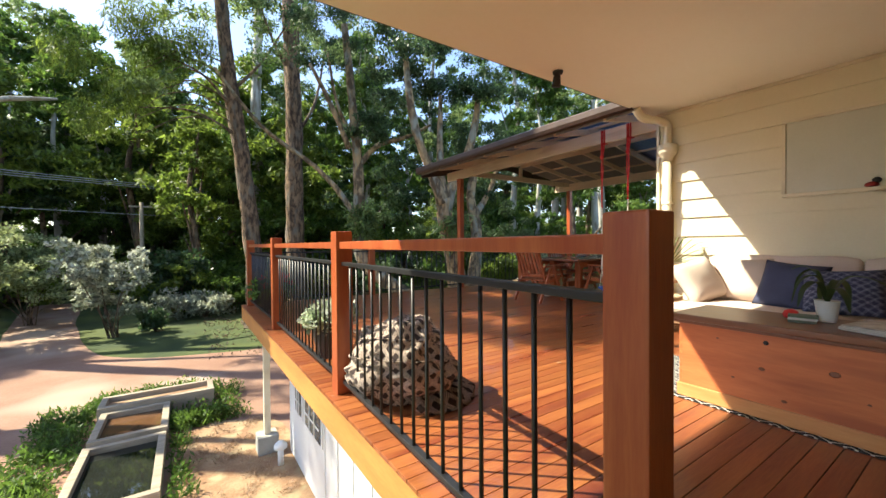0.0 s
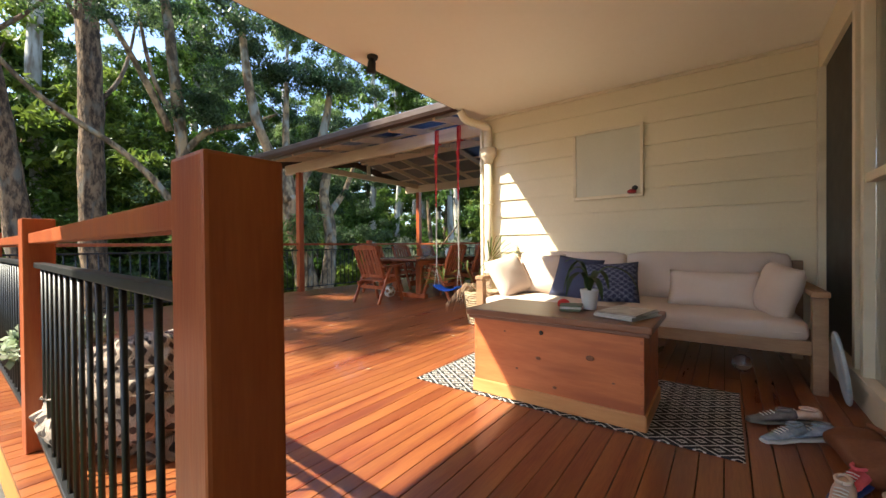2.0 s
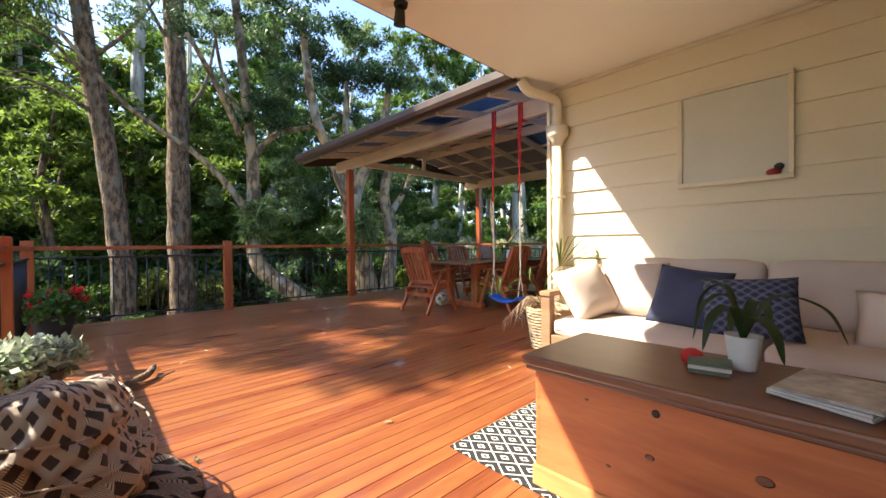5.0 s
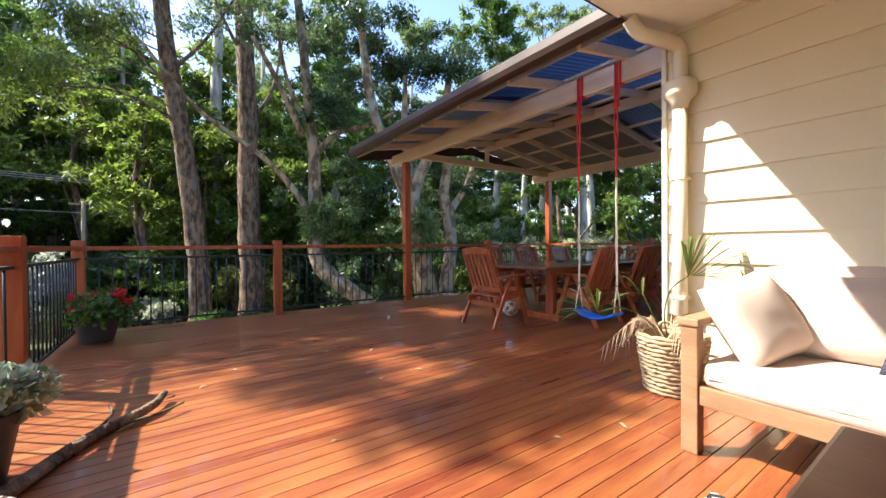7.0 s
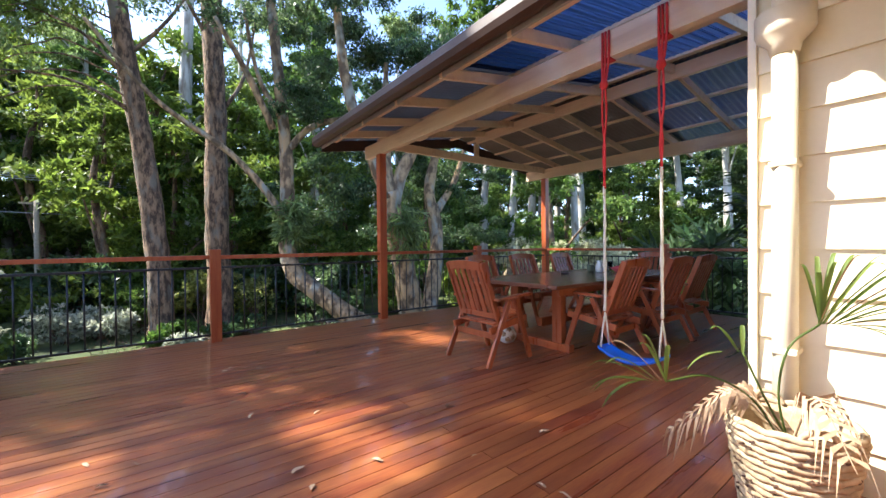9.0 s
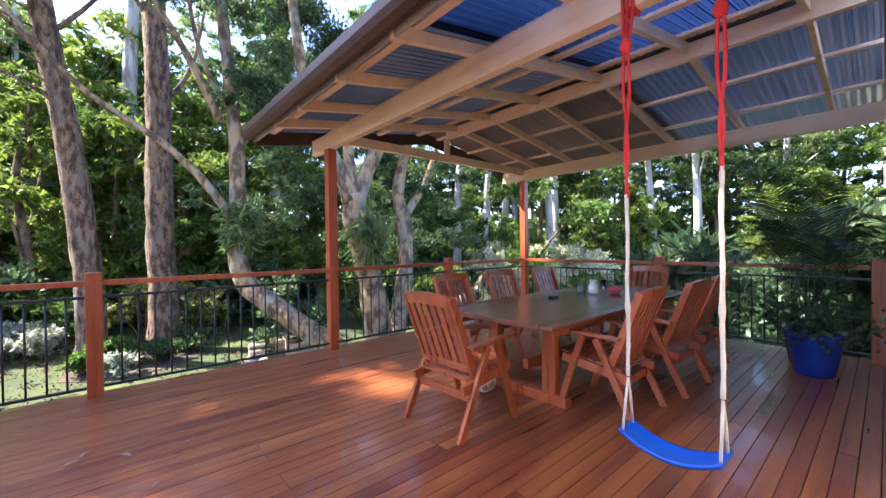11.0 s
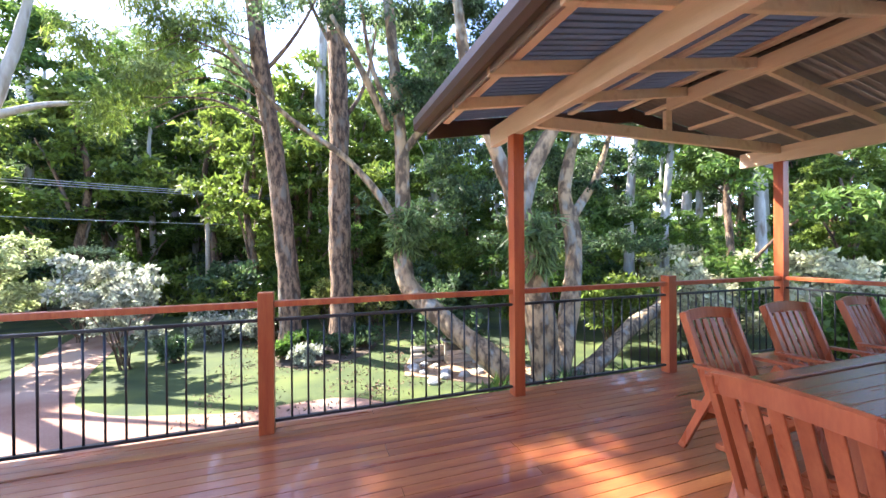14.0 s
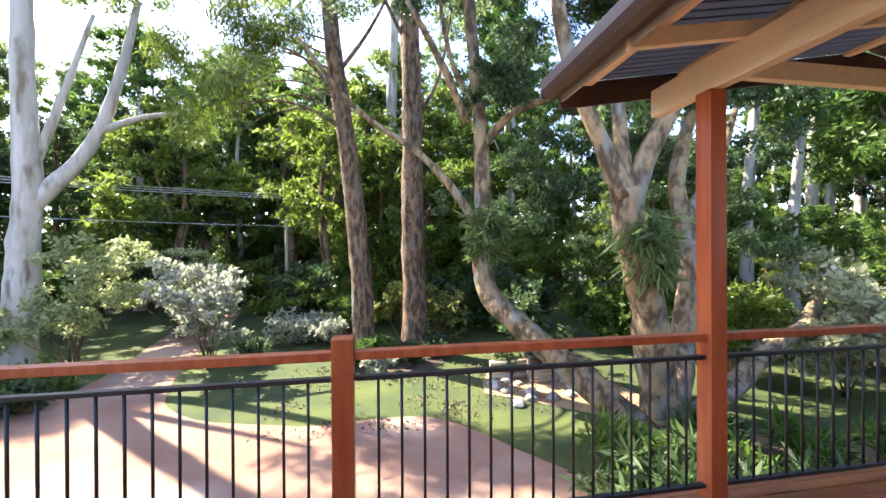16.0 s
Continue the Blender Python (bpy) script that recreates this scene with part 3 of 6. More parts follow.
for y in (0, SW - 0.075):
    part("leg", B(0, y, 0, 0.075, y + 0.075, 0.62, bevel=0.006), SOFAWOOD, sofa)
    part("leg", B(SD - 0.075, y, 0, SD, y + 0.075, 0.82, bevel=0.006), SOFAWOOD, sofa)
    part("armrest", B(-0.01, y - 0.008, 0.622, SD - 0.08, y + 0.083, 0.66, bevel=0.008), SOFAWOOD, sofa)
    part("side_rail", B(0.077, y + 0.015, 0.24, SD - 0.077, y + 0.06, 0.33, bevel=0.005), SOFAWOOD, sofa)
part("front_rail", B(0.01, 0.077, 0.245, 0.05, SW - 0.077, 0.335, bevel=0.005), SOFAWOOD, sofa)
part("back_rail", B(SD - 0.06, 0.077, 0.245, SD - 0.02, SW - 0.077, 0.335, bevel=0.005), SOFAWOOD, sofa)
part("back_top_rail", B(SD - 0.055, 0.077, 0.76, SD - 0.015, SW - 0.077, 0.82, bevel=0.005), SOFAWOOD, sofa)
me = mesh_of(B(0.052, 0, 0.29, SD - 0.062, 0.09, 0.31), "slat", SOFAWOOD)
for i in range(14):
    piece("slat", me, sofa, pose(0, 0.13 + i * 0.172, 0))
for i, (y0, y1) in enumerate(((0.08, 1.26), (1.27, SW - 0.08))):
    part("seat_cushion", pad(0.0, y0, 0.312, SD - 0.16, y1, 0.46, 0.06, i * 7), LINEN, sofa)
for i, (y0, y1) in enumerate(((0.08, 1.33), (1.34, SW - 0.08))):
    bm = pad(-0.09, y0, 0.0, 0.09, y1, 0.45, 0.07, 20 + i * 7)
    bmesh.ops.transform(bm, matrix=pose(SD - 0.17, 0, 0.445, 0, 10, 0), verts=bm.verts[:])
    part("back_cushion", bm, LINEN, sofa)

for y0, y1 in ((0.08, 1.26), (1.27, SW - 0.08)):
    part("piping", T(smooth_line([(0.012, y0 + 0.03, 0.386), (0.002, (y0 + y1) / 2, 0.384), (0.012, y1 - 0.03, 0.386)], 8), 0.005, 6), LINEN, sofa)

def throw_pillow(label, material, w, h, at, rx, ry, rz, d=0.17, seed=0):
    ob = part("throw_pillow", cushion(w, d, h, 0.5, seed), material, None)
    ob.matrix_basis = pose(*at, rx, ry, rz)
    return tagged(ob, label, "pillow", "pillows on the sofa")
def mth(op, a, b=None, nodes=None, links=None):
    q = (nodes or rn).new("ShaderNodeMath"); q.operation = op
    for i, v in enumerate((a, b)):
        if v is None:
            continue
        if isinstance(v, (int, float)):
            q.inputs[i].default_value = v
        else:
            (links or rl).new(v, q.inputs[i])
    return q.outputs[0]
PATT = surface("navy patterned cotton", (0.03, 0.036, 0.075), (0.05, 0.058, 0.11), 3, 0.9, 0.3, fine=200)
pn, pl = PATT.node_tree.nodes, PATT.node_tree.links
tc = pn.new("ShaderNodeTexCoord"); sy = pn.new("ShaderNodeSeparateXYZ"); pl.new(tc.outputs["Object"], sy.inputs[0])
P3 = lambda op, a, b=None: mth(op, a, b, pn, pl)
d1 = P3("PINGPONG", P3("MULTIPLY", P3("ADD", sy.outputs[1], P3("MULTIPLY", sy.outputs[2], 1.3)), 15.0), 0.5)
d2 = P3("PINGPONG", P3("MULTIPLY", P3("SUBTRACT", sy.outputs[1], P3("MULTIPLY", sy.outputs[2], 1.3)), 15.0), 0.5)
ln2 = P3("LESS_THAN", P3("MINIMUM", P3("ABSOLUTE", P3("SUBTRACT", d1, 0.10)), P3("ABSOLUTE", P3("SUBTRACT", d2, 0.10))), 0.035)
mixp = pn.new("ShaderNodeMix"); mixp.data_type = "RGBA"; mixp.inputs[6].default_value, mixp.inputs[7].default_value = (0.035, 0.042, 0.09, 1), (0.22, 0.24, 0.32, 1)
pl.new(ln2, mixp.inputs[0]); pl.new(mixp.outputs[2], pn["Principled BSDF"].inputs["Base Color"])
throw_pillow("plump beige canvas pillow leaning on the sofa arm", LINEN, 0.46, 0.44, (4.22, 1.73, 0.65), -14, 26, 66, 0.19, 1)
throw_pillow("plump beige canvas pillow against the sofa back", LINEN, 0.48, 0.44, (4.50, 1.48, 0.655), 0, 16, 8, 0.19, 2)
throw_pillow("plain navy blue pillow on the sofa", NAVY, 0.46, 0.44, (4.36, 1.08, 0.64), 6, 24, -6, 0.16, 3)
throw_pillow("navy pillow with pale diamond pattern on the sofa", PATT, 0.47, 0.40, (4.26, 0.74, 0.625), -4, 30, 4, 0.15, 4)
throw_pillow("long beige bolster pillow on the sofa", LINEN, 0.66, 0.33, (4.42, -0.02, 0.59), 0, 24, -6, 0.17, 5)
throw_pillow("plump beige canvas pillow leaning on the sofa arm", LINEN, 0.40, 0.40, (4.24, -0.40, 0.62), 8, 14, -66, 0.17, 6)

# rug with woven diamonds
rug = tagged(part("rug", B(2.70, -0.17, 0.002, 3.66, 1.72, 0.009, bevel=0.002), BLACK, None), "black and white woven rug with a diamond pattern on the deck", "rug")
RUG = surface("woven rug", (0.02, 0.02, 0.022), (0.03, 0.03, 0.033), 8, 0.9, 0.2, fine=150)
rn, rl = RUG.node_tree.nodes, RUG.node_tree.links
rug.data.materials.clear(); rug.data.materials.append(RUG)
tc = rn.new("ShaderNodeTexCoord"); sx = rn.new("ShaderNodeSeparateXYZ"); rl.new(tc.outputs["Object"], sx.inputs[0])
u = mth("PINGPONG", mth("MULTIPLY", sx.outputs[0], 1 / 0.108), 0.5); v = mth("PINGPONG", mth("MULTIPLY", sx.outputs[1], 1 / 0.146), 0.5)
w1 = mth("ABSOLUTE", mth("SUBTRACT", mth("ADD", u, v), 0.5))
line = mth("LESS_THAN", w1, 0.045)
ring = mth("LESS_THAN", mth("ABSOLUTE", mth("SUBTRACT", w1, 0.36)), 0.045)
both = mth("MAXIMUM", line, ring)
mixr = rn.new("ShaderNodeMix"); mixr.data_type = "RGBA"; mixr.inputs[6].default_value, mixr.inputs[7].default_value = (0.02, 0.02, 0.022, 1), (0.62, 0.60, 0.56, 1)
rl.new(both, mixr.inputs[0]); rl.new(mixr.outputs[2], rn["Principled BSDF"].inputs["Base Color"])

# chest
chest = thing("wooden_chest", "varnished pine blanket chest with dark lid on the rug", "chest", (2.73, 0.222, 0.010))
CWX, CWY = 0.52, 1.035
part("body", B(0.012, 0.012, 0.062, CWX - 0.012, CWY - 0.012, 0.505, bevel=0.004), PINE, chest)
part("plinth", B(0, 0, 0, CWX, CWY, 0.085, bevel=0.008), surface("pale pine plinth", (0.55, 0.24, 0.08), (0.66, 0.33, 0.12), 2, 0.4, 0.1, (6, 0.8, 6), fine=14), chest)
part("lid", B(-0.03, -0.03, 0.507, CWX + 0.02, CWY + 0.03, 0.548, bevel=0.010), LIDWOOD, chest, "dark brown worn lid")
lid_trim = part("lid_moulding", B(-0.016, -0.016, 0.488, CWX + 0.008, CWY + 0.016, 0.506, bevel=0.005), LIDWOOD, chest)
bm = bmesh.new(); lathe(bm, [(0.011, 0), (0.013, 0.003), (0.008, 0.005)], 14)
bmesh.ops.transform(bm, matrix=pose(0.011, 0.56, 0.44, 0, -90, 0), verts=bm.verts[:]); part("lock_plate", bm, BLACK, chest)
for y, z, r in ((0.28, 0.335, 0.019), (0.58, 0.285, 0.013), (0.48, 0.13, 0.011), (0.80, 0.42, 0.007), (0.72, 0.20, 0.008), (0.16, 0.22, 0.007)):
    bm = bmesh.new(); lathe(bm, [(r, 0), (r * 0.7, 0.0012)], 10)
    bmesh.ops.transform(bm, matrix=pose(0.0115, y, z, 0, -90, 0) @ Matrix.Diagonal((0.8, 1.2, 1, 1)), verts=bm.verts[:]); part("knot", bm, LIDWOOD, chest, "dark pine knot")
me = mesh_of(B(0, 0, 0, 0.0022, 0.012, 0.018), "dovetail", PINE)
for i in range(9):
    piece("dovetail", me, chest, pose(0.0105, 0.018, 0.11 + i * 0.042))
    piece("dovetail", me, chest, pose(0.0105, CWY - 0.03, 0.11 + i * 0.042))
CT = 0.559

# things on the chest
pot = thing("potted_orchid", "orchid with dark arching leaves in a white pot", "plant", (3.09, 0.60, CT))
bm = bmesh.new(); lathe(bm, [(0.038, 0), (0.042, 0.01), (0.056, 0.12), (0.058, 0.125), (0.05, 0.122), (0.045, 0.105)], 20); part("pot", bm, CERAMIC, pot)
bm = bmesh.new(); lathe(bm, [(0.046, 0.10), (0.02, 0.108)], 14); part("soil", bm, DARKWOOD, pot)
def strap_leaf(pts, width, fold=0.3):
    bm = bmesh.new()
    line = smooth_line(pts, 6); prev = None; n = len(line)
    for i, p in enumerate(line):
        d = (line[min(i + 1, n - 1)] - line[max(i - 1, 0)]).normalized()
        s = d.cross(Vector((0, 0, 1))); s = s.normalized() if s.length > 0.05 else Vector((0, 1, 0))
        w = width * math.sin(math.pi * (0.12 + 0.88 * i / (n - 1))) ** 0.7
        up = s.cross(d) * w * fold
        ring = [bm.verts.new(p + s * w + up), bm.verts.new(p), bm.verts.new(p - s * w + up)]
        if prev:
            for k in range(2):
                bm.faces.new((prev[k], prev[k + 1], ring[k + 1], ring[k])).smooth = True
        prev = ring
    return bm
for i in range(7):
    a = i * 2.4 + 0.4; r = 0.13 + 0.05 * (i % 3); h = 0.08 + 0.09 * ((i * 5) % 4) / 3
    part("leaf", strap_leaf([(0, 0, 0.11), (0.4 * r * math.cos(a), 0.4 * r * math.sin(a), 0.12 + h), (r * math.cos(a), r * math.sin(a), 0.10 + h * 0.9), (1.3 * r * math.cos(a), 1.3 * r * math.sin(a), 0.06 + h * 0.3)], 0.02), LEAFDARK, pot)
part("flower_stem", T(smooth_line([(0, 0, 0.11), (0.0, 0.03, 0.25), (0.01, 0.1, 0.32), (0.02, 0.16, 0.30)], 5), 0.003, 5), LEAFDARK, pot)
stk = thing("book_stack", "stack of three small green books on the chest", "books", (2.98, 0.685, CT), "", 12)
GREENB = surface("green book cloth", (0.10, 0.14, 0.09), (0.16, 0.19, 0.13), 8, 0.6)
for i in range(3):
    part("book", B(-0.05, -0.062 - 0.004 * i, 0.014 * i, 0.05, 0.06, 0.014 * i + 0.0125, bevel=0.002), (GREENB, PAPER, GREENB)[i], stk)
bm = bmesh.new(); lathe(bm, [(0.012, 0), (0.034, 0.012), (0.04, 0.03), (0.032, 0.05), (0.012, 0.06)], 16)
rb = part("red_ball", bm, RED, None); rb.matrix_basis = pose(3.03, 0.745, CT); tagged(rb, "small red ball lying on the chest", "ball")
mag = thing("magazine_stack", "loose stack of magazines on the chest", "magazines", (2.97, 0.35, CT), "", 74)
for i in range(5):
    part("magazine", B(-0.11, -0.15, 0.007 * i, 0.11, 0.15, 0.007 * i + 0.006, m=pose(0.006 * ((i * 7) % 3), 0.008 * ((i * 5) % 3), 0, 0, 0, (i * 11) % 9 - 4)), PAPER if i < 4 else surface("magazine cover", (0.35, 0.30, 0.27), (0.7, 0.66, 0.6), 14, 0.35, 0.0, fine=30), mag)

# shoes and bits by the wall
def shoe(at, turn, sole, upper, label):
    s = thing("shoe", label, "shoe", at, "shoes by the wall", turn)
    n = 12
    secs = []
    for i in range(n + 1):
        t = i / n; x = -0.13 + 0.27 * t
        w = 0.032 + 0.014 * math.sin(math.pi * min(1, t * 1.15)) + (0.006 if t > 0.6 else 0)
        if t > 0.9: w *= 0.75
        if t < 0.06: w *= 0.8
        h = 0.085 - 0.052 * max(0, (t - 0.3) / 0.7) ** 0.8 if t > 0.3 else 0.085 + 0.01 * (0.3 - t)
        secs.append((x, w, h))
    for name, z0, f, mat_ in (("sole", 0.0, 1.08, sole), ("upper", 0.022, 1.0, upper)):
        bm = bmesh.new(); prev = None
        for x, w, h in secs:
            top = 0.021 if name == "sole" else h
            ring = [bm.verts.new((x, w * f * math.cos(a) * (1 if name == "sole" or k in (0, 1, 7, 8) else 0.8), z0 + (top - z0) * (0.5 + 0.5 * math.sin(a)))) for k, a in enumerate([2 * math.pi * k / 10 for k in range(10)])]
            if prev:
                for k in range(10):
                    bm.faces.new((prev[k], prev[(k + 1) % 10], ring[(k + 1) % 10], ring[k])).smooth = True
            else:
                bm.faces.new(ring[::-1])
            prev = ring
        bm.faces.new(prev)
        part(name, bm, mat_, s)
    part("collar", T([(0.045 * math.cos(a) - 0.07, 0.026 * math.sin(a), 0.092) for a in [2 * math.pi * k / 12 for k in range(13)]], 0.008, 6), upper, s)
    for i in range(4):
        part("lace", T([(0.0 + i * 0.02, -0.022, 0.074 - i * 0.006), (0.008 + i * 0.02, 0, 0.082 - i * 0.007), (0.0 + i * 0.02, 0.022, 0.074 - i * 0.006)], 0.0035, 5), WHITE, s)
    s.scale = (0.84, 0.84, 0.84)
    return s
GREY = surface("grey knit", (0.18, 0.16, 0.15), (0.28, 0.26, 0.24), 20, 0.9, 0.3)
STEEL = surface("blue grey mesh", (0.20, 0.26, 0.33), (0.42, 0.46, 0.52), 18, 0.8, 0.3)
PINK = surface("coral pink knit", (0.62, 0.07, 0.09), (0.75, 0.14, 0.15), 12, 0.8, 0.2)
PEACH = surface("pale peach leather", (0.70, 0.45, 0.32), (0.82, 0.66, 0.55), 12, 0.5, 0.1)
SOLE = surface("white sole foam", (0.65, 0.63, 0.58), (0.75, 0.73, 0.68), 8, 0.7)
shoe((3.27, -0.30, 0.002), 118, GREY, GREY, "worn grey canvas shoe on the deck")
shoe((3.36, -0.40, 0.002), 105, GREY, PEACH, "worn grey and beige shoe on the deck")
shoe((3.06, -0.33, 0.002), 135, SOLE, STEEL, "blue-grey running shoe on the deck")
shoe((3.14, -0.43, 0.002), 125, SOLE, STEEL, "blue-grey running shoe on the deck")
RUST = surface("rust brown suede", (0.16, 0.055, 0.022), (0.24, 0.09, 0.038), 6, 0.85, 0.4, fine=70)
bag = thing("suede_bag", "slumped rust brown suede bag on the deck among shoes", "bag", (2.96, -0.60, 0.002), "", 8)
bm = pad(-0.22, -0.11, 0.0, 0.22, 0.11, 0.15, 0.07, 31)
for v in bm.verts: v.co.z = max(0.0, v.co.z * (0.85 + 0.5 * noise.noise(v.co * 6)))
part("body", bm, RUST, bag)
part("strap", T(smooth_line([(-0.19, -0.05, 0.11), (-0.1, -0.11, 0.14), (0.04, -0.12, 0.11), (0.17, -0.05, 0.13)], 6), 0.012, 7), RUST, bag)
part("flap", B(-0.17, -0.122, 0.05, 0.17, -0.105, 0.12, bevel=0.006), RUST, bag)
BLUESOLE = surface("blue sole", (0.03, 0.06, 0.25), (0.05, 0.09, 0.35), 8, 0.6)
shoe((2.72, -0.50, 0.002), 150, BLUESOLE, PINK, "coral pink running shoe on the deck")
shoe((2.56, -0.44, 0.002), 165, BLUESOLE, PEACH, "pale peach running shoe on the deck")
shoe((2.50, -0.56, 0.002), 172, SOLE, PEACH, "pale peach running shoe with blue trim on the deck")
bm = bmesh.new(); lathe(bm, [(0.03, 0), (0.055, 0.02), (0.065, 0.06), (0.05, 0.10), (0.02, 0.12)], 16)
jar = part("glass_jar", bm, glass("jar glass", (0.9, 0.9, 0.9)), None); jar.matrix_basis = pose(4.25, -0.2, 0.002); tagged(jar, "round glass jar under the sofa", "jar")
bm = bmesh.new(); lathe(bm, [(0.0, -0.012), (0.2, -0.01), (0.21, 0.0), (0.2, 0.01), (0.0, 0.012)][1:4], 28)
bmesh.ops.transform(bm, matrix=pose(0, 0, 0, 90, 0, 0) @ Matrix.Diagonal((0.6, 1.05, 1, 1)), verts=bm.verts[:])
rqt = part("body_board", bm, surface("pale blue print", (0.30, 0.40, 0.48), (0.6, 0.62, 0.62), 9, 0.6, 0.05), None)
rqt.matrix_basis = pose(3.80, SY + 0.085, 0.222, -8, 0, 0); tagged(rqt, "pale blue oval board leaning on the wall beside the sofa", "board")

# bean bag
def bean_bag():
    bm = bmesh.new()
    bmesh.ops.create_icosphere(bm, subdivisions=5, radius=1.0)
    for v in bm.verts:
        p = v.co.copy()
        r = 1 + 0.16 * noise.noise(p * 1.6) + 0.07 * noise.noise(p * 4 + Vector((4, 2, 1)))
        crease = abs(noise.noise(p * 2.3 + Vector((9, 1, 3))))
        r -= 0.09 * max(0, 0.16 - crease) / 0.16
        z = p.z * 0.285 * r
        f = 1.12 if p.z < 0 else 1.0
        v.co = Vector((p.x * 0.33 * r * f, p.y * 0.36 * r * f, max(z, -0.24) + 0.24))
        if p.z > 0.5:
            v.co.z += 0.05 * noise.noise(p * 3)
    for f in bm.faces: f.smooth = True
    return bm
BEAN = surface("patterned bean bag cloth", (0.05, 0.03, 0.025), (0.09, 0.055, 0.04), 4, 0.95, 0.4, fine=150)
bn, bl = BEAN.node_tree.nodes, BEAN.node_tree.links
tc = bn.new("ShaderNodeTexCoord"); sx = bn.new("ShaderNodeSeparateXYZ"); bl.new(tc.outputs["Object"], sx.inputs[0])
M2 = lambda op, a, b=None: mth(op, a, b, bn, bl)
ang = M2("MULTIPLY", M2("ARCTAN2", sx.outputs[1], sx.outputs[0]), 0.34)
p1 = M2("MULTIPLY", M2("ADD", ang, sx.outputs[2]), 11.5); p2 = M2("MULTIPLY", M2("SUBTRACT", ang, sx.outputs[2]), 11.5)
w1_, w2_ = M2("PINGPONG", p1, 0.5), M2("PINGPONG", p2, 0.5)
cell = M2("MULTIPLY", M2("GREATER_THAN", w1_, 0.23), M2("GREATER_THAN", w2_, 0.23))
over = M2("GREATER_THAN", M2("PINGPONG", M2("ADD", p1, p2), 1.0), 0.5)
thread1 = M2("GREATER_THAN", M2("PINGPONG", M2("MULTIPLY", w1_, 14.0), 0.5), 0.17)
thread2 = M2("GREATER_THAN", M2("PINGPONG", M2("MULTIPLY", w2_, 14.0), 0.5), 0.17)
thread = M2("ADD", M2("MULTIPLY", thread1, over), M2("MULTIPLY", thread2, M2("SUBTRACT", 1.0, over)))
cloth = M2("MULTIPLY", thread, M2("SUBTRACT", 1.0, cell))
mixb = bn.new("ShaderNodeMix"); mixb.data_type = "RGBA"; mixb.inputs[6].default_value, mixb.inputs[7].default_value = (0.045, 0.030, 0.026, 1), (0.52, 0.41, 0.33, 1)
bl.new(cloth, mixb.inputs[0]); bl.new(mixb.outputs[2], bn["Principled BSDF"].inputs["Base Color"])
bb = thing("bean_bag", "slumped bean bag in beige and brown lattice cloth on the deck", "bean bag", (1.24, 2.36, 0.002))
part("body", bean_bag(), BEAN, bb)
def bag_flap():
    """The spare cloth of the bag, spread in folds on the boards."""
    bm = bmesh.new(); rings = []
    for k in range(41):
        a = -1.9 + 3.4 * k / 40; fold = 0.5 + 0.5 * math.sin(k * 1.35) * math.sin(k * 0.4 + 1)
        ring = []
        for i in range(7):
            q = 0.30 + (0.06 + 0.11 * math.sin(math.pi * k / 40)) * i / 6 + 0.02 * noise.noise(Vector((k * 0.3, i, 0)))
            z = 0.07 * (1 - i / 6) + 0.045 * fold * math.sin(math.pi * (0.15 + 0.8 * i / 6)) + 0.004
            ring.append(bm.verts.new((q * 1.08 * math.cos(a), q * 1.14 * math.sin(a), z)))
        rings.append(ring)
    for r, t in zip(rings, rings[1:]):
        for i in range(6): bm.faces.new((r[i], r[i + 1], t[i + 1], t[i])).smooth = True
    bmesh.ops.solidify(bm, geom=bm.faces[:], thickness=0.004)
    return bm
part("flap", bag_flap(), BEAN, bb, "loose folded hem of the cloth")
for h, r in ((0.30, 0.345), (0.41, 0.28)):
    ln = []
    for k in range(61):
        a = 2 * math.pi * k / 60; p = Vector((math.cos(a), math.sin(a), (h - 0.24) / 0.285))
        ln.append((p.x * r * (1 + 0.10 * noise.noise(p * 1.6)), p.y * r * 1.09 * (1 + 0.10 * noise.noise(p * 1.6)), h + 0.03 * math.sin(2 * a)))
    part("piping", T(ln, 0.005, 5), BEAN, bb)

# ---- dining corner ----
tb = thing("dining_table", "large dark oiled timber outdoor dining table under the roof", "table", (7.02, 4.78, 0))
TX, TY = 1.45, 0.62
for a in ((-TX, -TY, TX, -TY + 0.11), (-TX, TY - 0.11, TX, TY)):
    part("edge_board", B(a[0], a[1], 0.705, a[2], a[3], 0.745, bevel=0.016), TABLEWOOD, tb)
for x in (-TX, TX - 0.11):
    part("end_board", B(x, -TY + 0.112, 0.705, x + 0.11, TY - 0.112, 0.745, bevel=0.006), TABLEWOOD, tb)
me = mesh_of(B(-TX + 0.113, 0, 0.712, TX - 0.113, 0.0975, 0.744, bevel=0.003), "table_slat", TABLEWOOD)
for i in range(10):
    piece("table_slat", me, tb, pose(0, -TY + 0.115 + i * 0.0995, 0))
part("apron", B(-TX + 0.2, -TY + 0.12, 0.62, TX - 0.2, -TY + 0.15, 0.703, bevel=0.004), CHAIRWOOD, tb)
part("apron", B(-TX + 0.2, TY - 0.15, 0.62, TX - 0.2, TY - 0.12, 0.703, bevel=0.004), CHAIRWOOD, tb)
for sx_ in (-0.98, 0.98):
    for sy_ in (-0.3, 0.3):
        part("leg", B(sx_ - 0.045, sy_ - 0.06, 0.085, sx_ + 0.045, sy_ + 0.06, 0.70, bevel=0.008), CHAIRWOOD, tb)
    part("foot", B(sx_ - 0.05, -0.46, 0.0, sx_ + 0.05, 0.46, 0.083, bevel=0.015), CHAIRWOOD, tb)
part("stretcher", B(-0.93, -0.03, 0.20, 0.93, 0.03, 0.30, bevel=0.006), CHAIRWOOD, tb)

